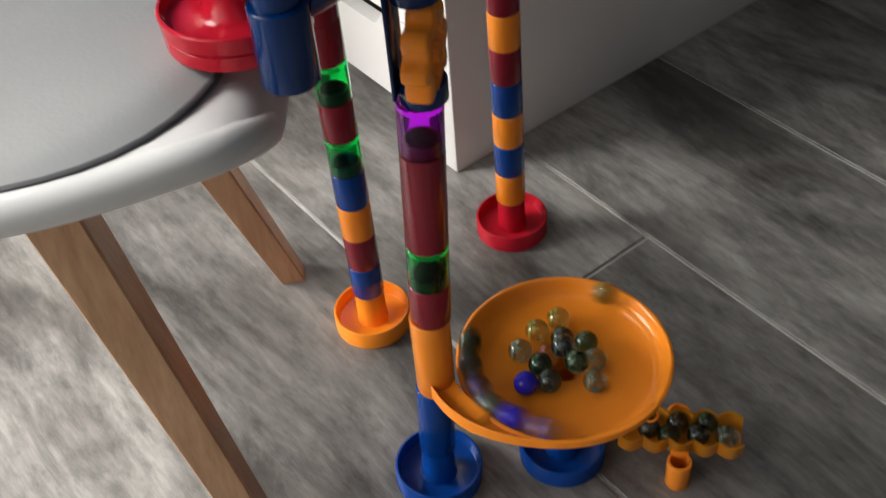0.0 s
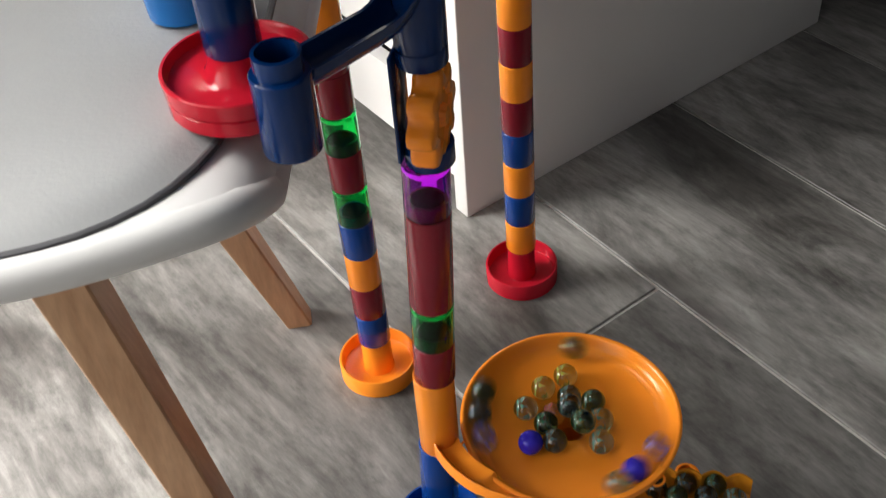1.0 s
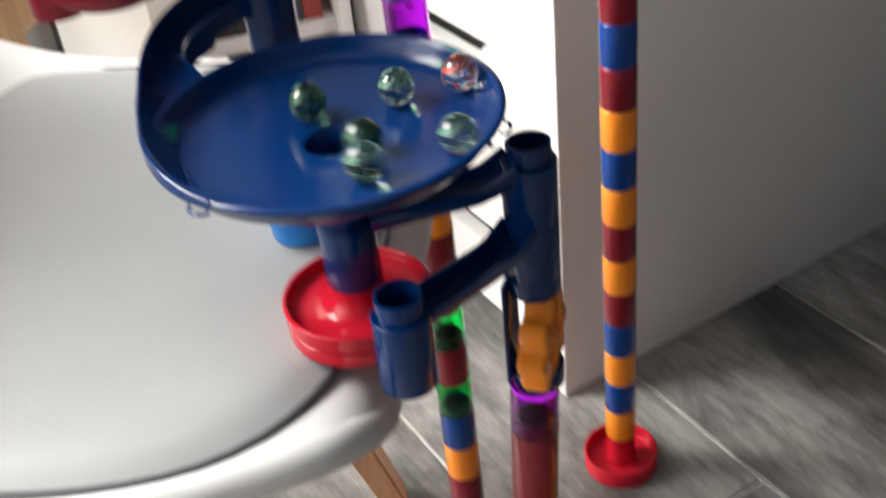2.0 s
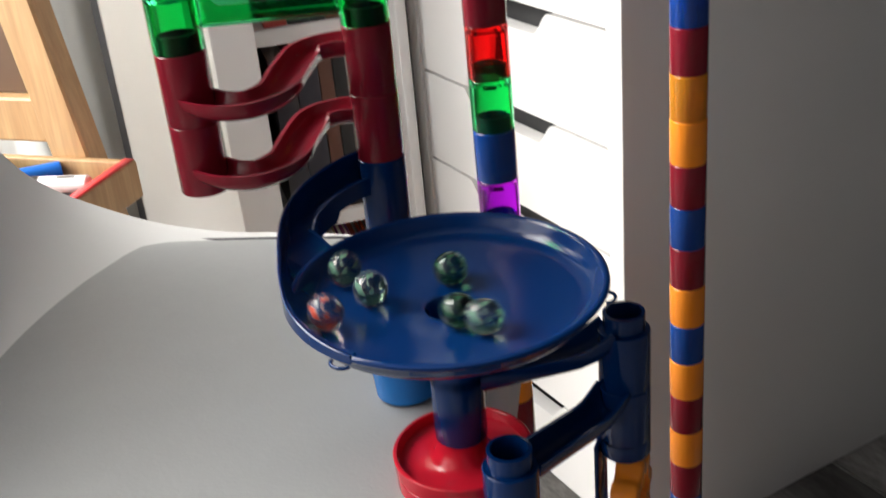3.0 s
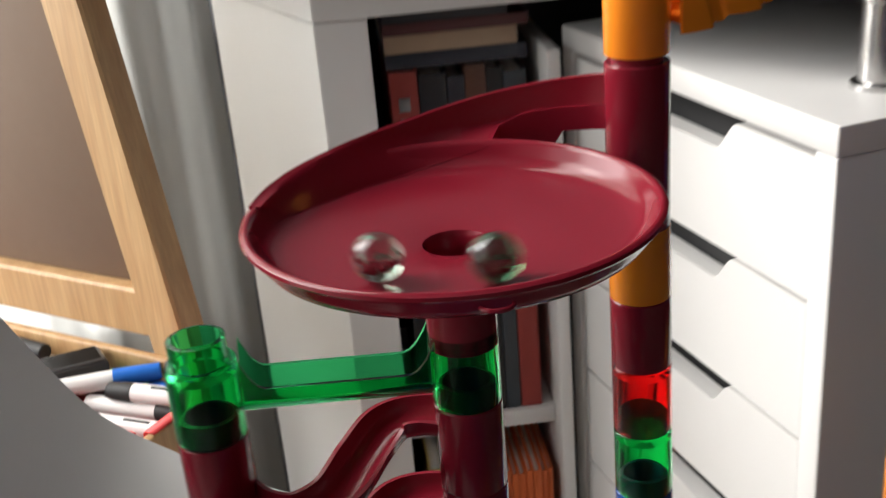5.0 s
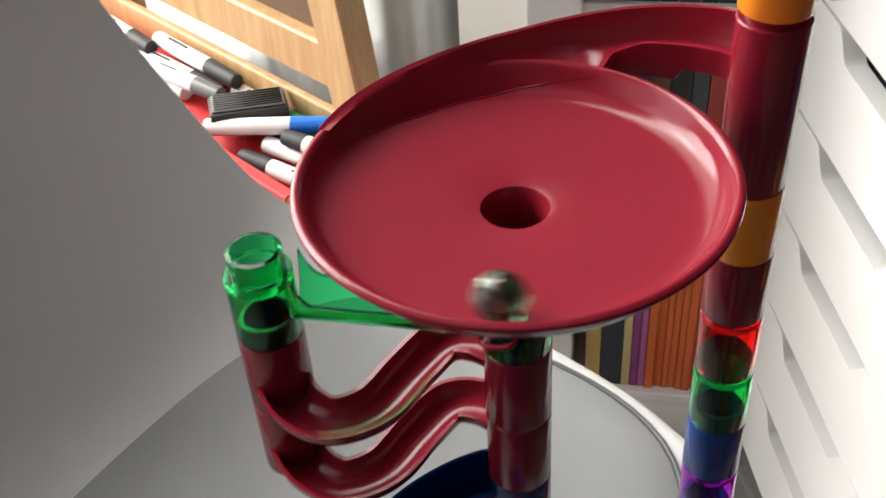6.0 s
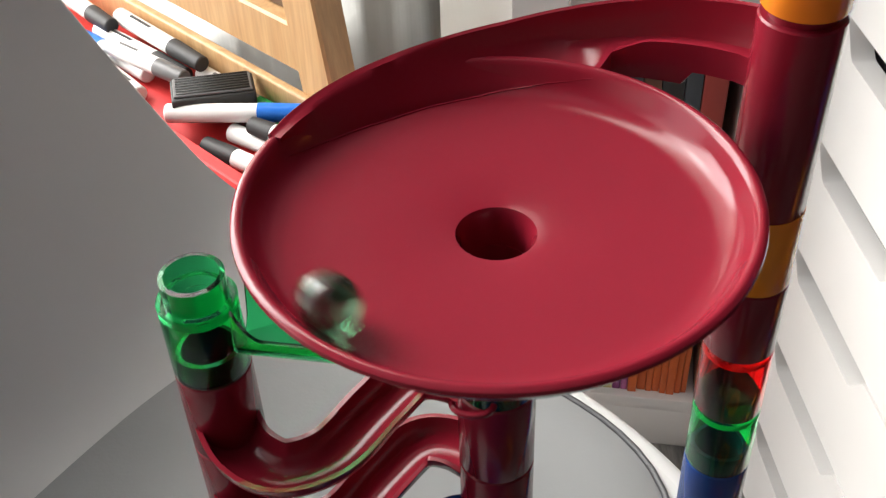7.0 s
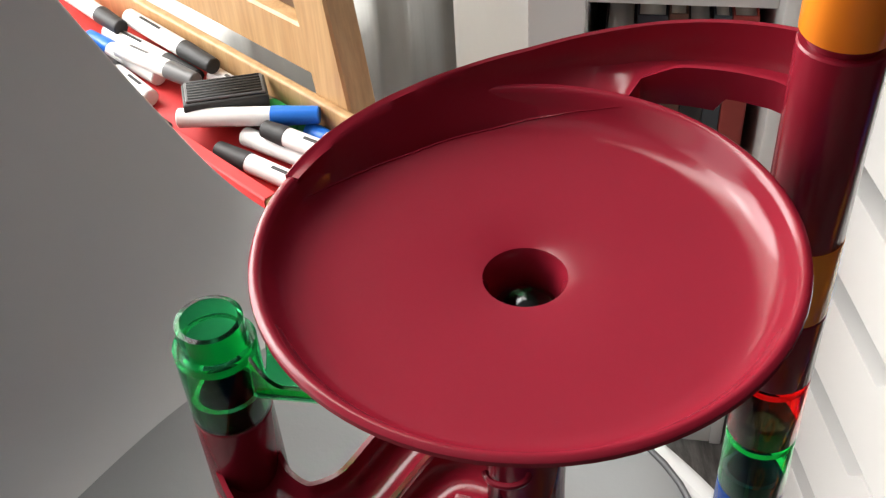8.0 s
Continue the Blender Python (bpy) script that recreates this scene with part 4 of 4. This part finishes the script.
# a small figure leaning over two thin wheels on a lump of rock
figure = bmesh.new()
for r, x, y, z, sx, sy, sz, slot in ((0.017, 0.008, 0, 0.008, 1.5, 1.0, 0.75, 1), (0.010, -0.004, -0.006, 0.006, 1.2, 1, 0.8, 1), (0.0095, -0.021, -0.010, 0.0085, 1, 1, 1, 2), (0.008, -0.010, 0, 0.036, 1, 1, 2.0, 0),
                                     (0.010, 0.004, 0, 0.034, 1.5, 0.9, 1.0, 0), (0.009, 0.018, 0.0, 0.046, 1.6, 1.2, 0.9, 0), (0.006, 0.024, -0.004, 0.034, 1, 1, 1.6, 3), (0.006, -0.016, 0, 0.052, 1.8, 0.7, 0.6, 2), (0.009, -0.002, 0, 0.056, 1.2, 1, 1.1, 0)):
    ball(figure, r, x, y, z, sx, sy, sz, slot)
for cx in (-0.016, 0.020):
    ring = [(cx + 0.0165 * math.cos(2 * math.pi * k / 28), 0.004, 0.026 + 0.0165 * math.sin(2 * math.pi * k / 28)) for k in range(29)]
    n = len(figure.faces)
    sweep(ring, round_section(0.0016, 8), figure, caps=False, up=Vector((0, 1, 0)))
    figure.faces.ensure_lookup_table()
    for f in figure.faces[n:]:
        f.material_index = 3
fig = tagged(part("figurine", figure, painted("blue_resin", (0.03, 0.17, 0.36), 0.35, 0.3, 60, 0.1)), "small blue and orange resin figurine with thin black wheels", "figurine")
for m in (painted("resin_stone", (0.42, 0.38, 0.33), 0.7, 0.35, 160, 0.4), painted("resin_orange", (0.80, 0.16, 0.04), 0.4, 0.1, 60, 0.1), M["rubber"]):
    fig.data.materials.append(m)
fig.matrix_world = Matrix.Translation((0.006, 0.628, 0.6985)) @ pose(0, 0, 0, 0, 0, -18)
deskfoot = thing("foot", "red plastic foot with red and blue tubes on the tabletop", "toy base", Matrix.Translation((0.374, 0.270, 0.6895)), "marble run towers")
base_cup("bright_red", deskfoot)
tube("red", deskfoot, 0.0366)
tube("blue", deskfoot, 0.0366 + H)
screen = thing("monitor", "black computer monitor standing at the back of the desk", "monitor", Matrix.Translation((0.50, 0.62, 0.6895)) @ pose(0, 0, 0, 0, 0, -35))
part("panel", box(-0.25, -0.012, 0.045, 0.25, 0.018, 0.34, 0.003), "black", screen)
part("neck", box(-0.025, 0.0185, 0.006, 0.025, 0.035, 0.12, 0.002), "black", screen)
part("base", box(-0.10, -0.05, 0, 0.10, 0.08, 0.0058, 0.002), "black", screen)
pts = spline([(0.262, 0.530, 0.742), (0.285, 0.505, 0.742), (0.310, 0.490, 0.735), (0.322, 0.480, 0.716), (0.330, 0.480, 0.6925)], 6)
tagged(part("cable", sweep(pts, round_section(0.0014, 8)), "pale_edge"), "thin white cable hanging from the toy on the desk", "cable")

# ---- clear orange collecting chute beside the orange dish ----
catch = thing("chute", "clear orange scalloped chute holding dark marbles beside the dish", "toy chute", Matrix.Translation((0.115, -0.0755, 0.0)) @ pose(0, 0, 0, 0, 0, -47))
segs = 5
left, right = [], []
for k in range(segs * 12 + 1):
    u = k / 12
    bulge = 0.0045 * abs(math.sin(math.pi * u))
    left.append((0.0168 * u - 0.012, 0.0115 + bulge))
    right.append((0.0168 * u - 0.012, -0.0115 - bulge))
bm = bmesh.new()
rows = []
for (xa, ya_), (xb, yb_) in zip(left, right):
    rows.append([bm.verts.new(v) for v in ((xa, ya_, 0.036), (xa, ya_ - 0.0016, 0.036), (xa, ya_ - 0.004, 0.0225), (xa, 0, 0.0195), (xb, yb_ + 0.004, 0.0225), (xb, yb_ + 0.0016, 0.036), (xb, yb_, 0.036), (xb, yb_ + 0.0025, 0.0205), (xb, 0, 0.0178), (xa, ya_ - 0.0025, 0.0205))])
for a, b in zip(rows, rows[1:]):
    for k in range(10):
        bm.faces.new((a[k], a[(k + 1) % 10], b[(k + 1) % 10], b[k]))
bm.faces.new(rows[0])
bm.faces.new(list(reversed(rows[-1])))
bmesh.ops.recalc_face_normals(bm, faces=bm.faces)
part("trough", bm, "orange_clear", catch, "clear orange scalloped trough")
for sy in (1, -1):
    st = part("leg_tube", tube_mesh(0.024, 0.0085, False), "orange", catch, "orange tube foot")
    st.location = (0.030, 0.0205 * sy, 0.0)
    ar = part("bracket", box(0.024, min(0.0135 * sy, 0.0160 * sy), 0.021, 0.036, max(0.0135 * sy, 0.0160 * sy), 0.027, 0.0008), "orange", catch)

# ---- marbles ----
MARBLE = 0.0079


def glass(name, colour, streak):
    m, tree, b = material(name, 0.02)
    at = coords(tree, (1, 1, 1))
    w = node(tree, "TexNoise", Scale=95.0, Detail=2.0, Distortion=2.5)
    tree.links.new(at, w.inputs["Vector"])
    f = ramp(tree, w.outputs["Fac"], 0.56, 0.62)
    tree.links.new(mixed(tree, f, colour, streak), b.inputs["Base Color"])
    inv = node(tree, "Math")
    inv.operation = "MULTIPLY_ADD"
    inv.inputs[1].default_value, inv.inputs[2].default_value = -0.75, 1.0
    tree.links.new(f, inv.inputs[0])
    tree.links.new(inv.outputs[0], b.inputs["Transmission Weight"])
    b.inputs["IOR"].default_value = 1.5
    return m


GLASS = {"green": glass("green_glass", (0.13, 0.30, 0.18), (0.03, 0.10, 0.05)), "clear": glass("clear_glass", (0.52, 0.62, 0.54), (0.10, 0.24, 0.16)),
         "olive": glass("olive_glass", (0.50, 0.55, 0.25), (0.35, 0.38, 0.05)), "smoke": glass("smoke_glass", (0.22, 0.28, 0.26), (0.05, 0.10, 0.09)),
         "cats": glass("twisted_glass", (0.85, 0.80, 0.78), (0.55, 0.08, 0.05)), "lilac": glass("lilac_glass", (0.60, 0.58, 0.85), (0.18, 0.12, 0.55))}
GLASS["blue"] = plastic("blue_opaque_glass", (0.03, 0.02, 0.42), 0.06)
LABELS = {"green": "clear green glass marble", "clear": "clear glass marble with a faint twist", "olive": "yellow-green glass marble", "smoke": "dark smoky glass marble",
          "cats": "clear glass marble with red twist", "lilac": "pale lilac glass marble", "blue": "opaque deep blue marble"}
BALLS = {}


def marble(kind, place, group):
    if kind not in BALLS:
        bm = bmesh.new()
        bmesh.ops.create_uvsphere(bm, u_segments=28, v_segments=18, radius=MARBLE)
        ob = part("marble", bm, GLASS[kind])
        BALLS[kind] = ob.data
    else:
        ob = new("marble", BALLS[kind])
    ob.location = place
    return tagged(ob, LABELS[kind] + " in the " + group, "marble", "marbles in the " + group)


def dish_height(r):
    """The height of a marble's centre over the hole of a dish at the radius r."""
    if r < 0.012:
        return 0.006 - 0.9 * (0.012 - r)
    return 0.0008 + 0.081 * (r - 0.014) + MARBLE + max(0.0, r - 0.0565) * 0.55


Y_HOLE = 0.0938
REST = [("olive", 53, 0.0324), ("olive", 84, 0.0279), ("smoke", 50, 0.0168), ("green", 2, 0.0195), ("clear", 125, 0.0275), ("cats", 112, 0.0113), ("blue", 178, 0.0303), ("smoke", -160, 0.0190),
        ("clear", -43, 0.0186), ("clear", -85, 0.0250), ("green", 154, 0.0150)]
for kind, a, r in REST:
    r *= 1.06
    marble(kind, (Y_AT.x + r * math.cos(radians(a)), Y_AT.y + r * math.sin(radians(a)), Y_HOLE + dish_height(r)), "orange dish")
for kind, x, y in (("smoke", 0.0, 0.001), ("green", -0.002, -0.014)):
    marble(kind, (Y_AT.x + x, Y_AT.y + y, Y_HOLE + 0.0145 + 0.007), "orange dish")

for kind, x, y in (("smoke", 0.010, 0.003), ("green", 0.026, -0.004), ("smoke", 0.033, 0.010), ("smoke", 0.049, -0.001), ("green", 0.056, 0.0125), ("clear", 0.071, 0.0)):
    q = Matrix.Translation((0.115, -0.0755, 0.0)) @ pose(0, 0, 0, 0, 0, -47) @ Vector((x * 0.86, y * 0.8, 0.0205 + MARBLE))
    marble(kind, q, "orange chute")

# marbles that roll: kind, dish, and (seconds, degrees, radius)
ROLLING = []


def orbit(kind, centre, hole, keys, group):
    ROLLING.append((marble(kind, (centre.x, centre.y, hole + 0.02), group), centre, hole, keys))


ya = [(0.0, 195), (0.5, 428), (1.0, 633), (1.5, 817), (2.2, 1060), (3.3, 1400), (4.5, 1700), (8.0, 2100)]
for kind, off, r in (("blue", 0, 0.0595), ("lilac", 22, 0.061), ("clear", -16, 0.062)):
    orbit(kind, Y_AT, Y_HOLE, [(t, a + off * (1 + 0.1 * t) * 0.9, r - 0.0035 * min(t, 8)) for t, a in ya], "orange dish")
yb2 = [(0.0, 153), (0.5, 334), (1.0, 505), (1.5, 690), (2.2, 930), (3.3, 1260), (4.5, 1540), (8.0, 1900)]
for kind, off, r in (("smoke", -6, 0.061), ("lilac", 12, 0.0605), ("green", -24, 0.062)):
    orbit(kind, Y_AT, Y_HOLE, [(t, a + off, r - 0.0035 * t) for t, a in yb2], "orange dish")
orbit(
    "olive", Y_AT, Y_HOLE, [(t, a, 0.0605 - 0.0035 * t) for t, a in ((0.0, 20), (0.5, 195), (1.0, 406), (1.5, 590), (2.2, 840), (3.3, 1160), (4.5, 1440), (8.0, 1800))], "orange dish")

B_HOLE = 0.4860
for kind, a, r, rate in (("cats", 28, 0.0575, 175), ("green", 152, 0.0200, 330), ("clear", 60, 0.034, 260), ("green", -12, 0.0200, 330), ("clear", -49, 0.0373, 240), ("clear", -20, 0.0550, 180)):
    orbit(kind, D_AT, B_HOLE, [(t, a + rate * (t - 2.2), max(0.0195, r - 0.0035 * (t - 2.2))) for t in (0.0, 1.0, 2.2, 3.3, 4.4, 6.0, 8.0)], "blue dish")

R_HOLE = 0.6490
orbit("green", E_AT, R_HOLE, [(0.0, -540, 0.0595), (2.2, -80, 0.0595), (3.5, 173, 0.0590), (3.8, 240, 0.0585), (4.2, 355, 0.0500), (4.75, 545, 0.0430), (5.3, 726, 0.0380), (5.5, 828, 0.0300), (5.8, 924, 0.0555), (6.0, 979, 0.0560),
                              (6.3, 1050, 0.0500), (6.5, 1070, 0.0240), (6.7, 1190, 0.0290), (6.9, 1275, 0.0540), (7.0, 1299, 0.0570), (7.2, 1348, 0.0520), (7.5, 1394, 0.0480), (7.65, 1420, 0.0400), (7.8, 1462, 0.0120), (7.9, 1500, 0.0040), (8.0, 1500, 0.0020)], "red dish")
orbit("clear", E_AT, R_HOLE, [(0.0, -570, 0.0600), (2.2, -110, 0.0595), (3.5, 155, 0.0540), (3.8, 271, 0.0580), (4.2, 362, 0.0330), (4.75, 500, 0.0420), (5.3, 662, 0.0370), (5.42, 640, 0.0220), (5.5, 620, 0.0050), (5.6, 620, 0.0), (8.0, 620, 0.0)], "red dish")

# ---- floor tiles, laid in staggered rows along the room ----
TW, TL, GAP = 0.200, 1.20, 0.0034


def tile_mesh(length):
    mesh = bpy.data.meshes.new("tile")
    bm = box(0, 0, -0.008, TW - GAP, length - GAP, 0.0, 0.0007, segments=1)
    bm.to_mesh(mesh)
    bm.free()
    mesh.materials.append(M["tile"])
    return mesh


CUT = {}
for k in range(-9, 11):
    x = 0.083 + k * TW
    y = 0.0715 - 3 * TL + (0.62 if k == 1 else (k % 3) * TL / 3)
    while y < FLOOR_FAR:
        y0, y1 = max(y, FLOOR_NEAR), min(y + TL, FLOOR_FAR)
        if y1 - y0 > 0.02:
            size = round(y1 - y0, 4)
            if size not in CUT:
                CUT[size] = tile_mesh(size)
            t = new("tile", CUT[size])
            t.parent = floor
            t.location = (x + GAP / 2, y0 + GAP / 2, 0.0)
        y += TL


def motions():
    for ob, centre, hole, keys in ROLLING:
        rows = []
        n = 96
        for k in range(n + 1):
            t = 8.0 * k / n
            i = 0
            while i < len(keys) - 2 and keys[i + 1][0] <= t:
                i += 1
            (t0, a0, r0), (t1, a1, r1) = keys[i], keys[i + 1]
            w = (t - t0) / (t1 - t0)
            a, r = radians(a0 + (a1 - a0) * w), r0 + (r1 - r0) * w
            z = dish_height(r) if r > 0.0055 else -0.010 - 0.06 * min(1.0, max(0.0, t - t0))
            rows.append((t, pose(centre.x + r * math.cos(a), centre.y + r * math.sin(a), hole + z, 40 * k % 360, 25 * k % 360, 0)))
        walk(ob, rows)


motions()
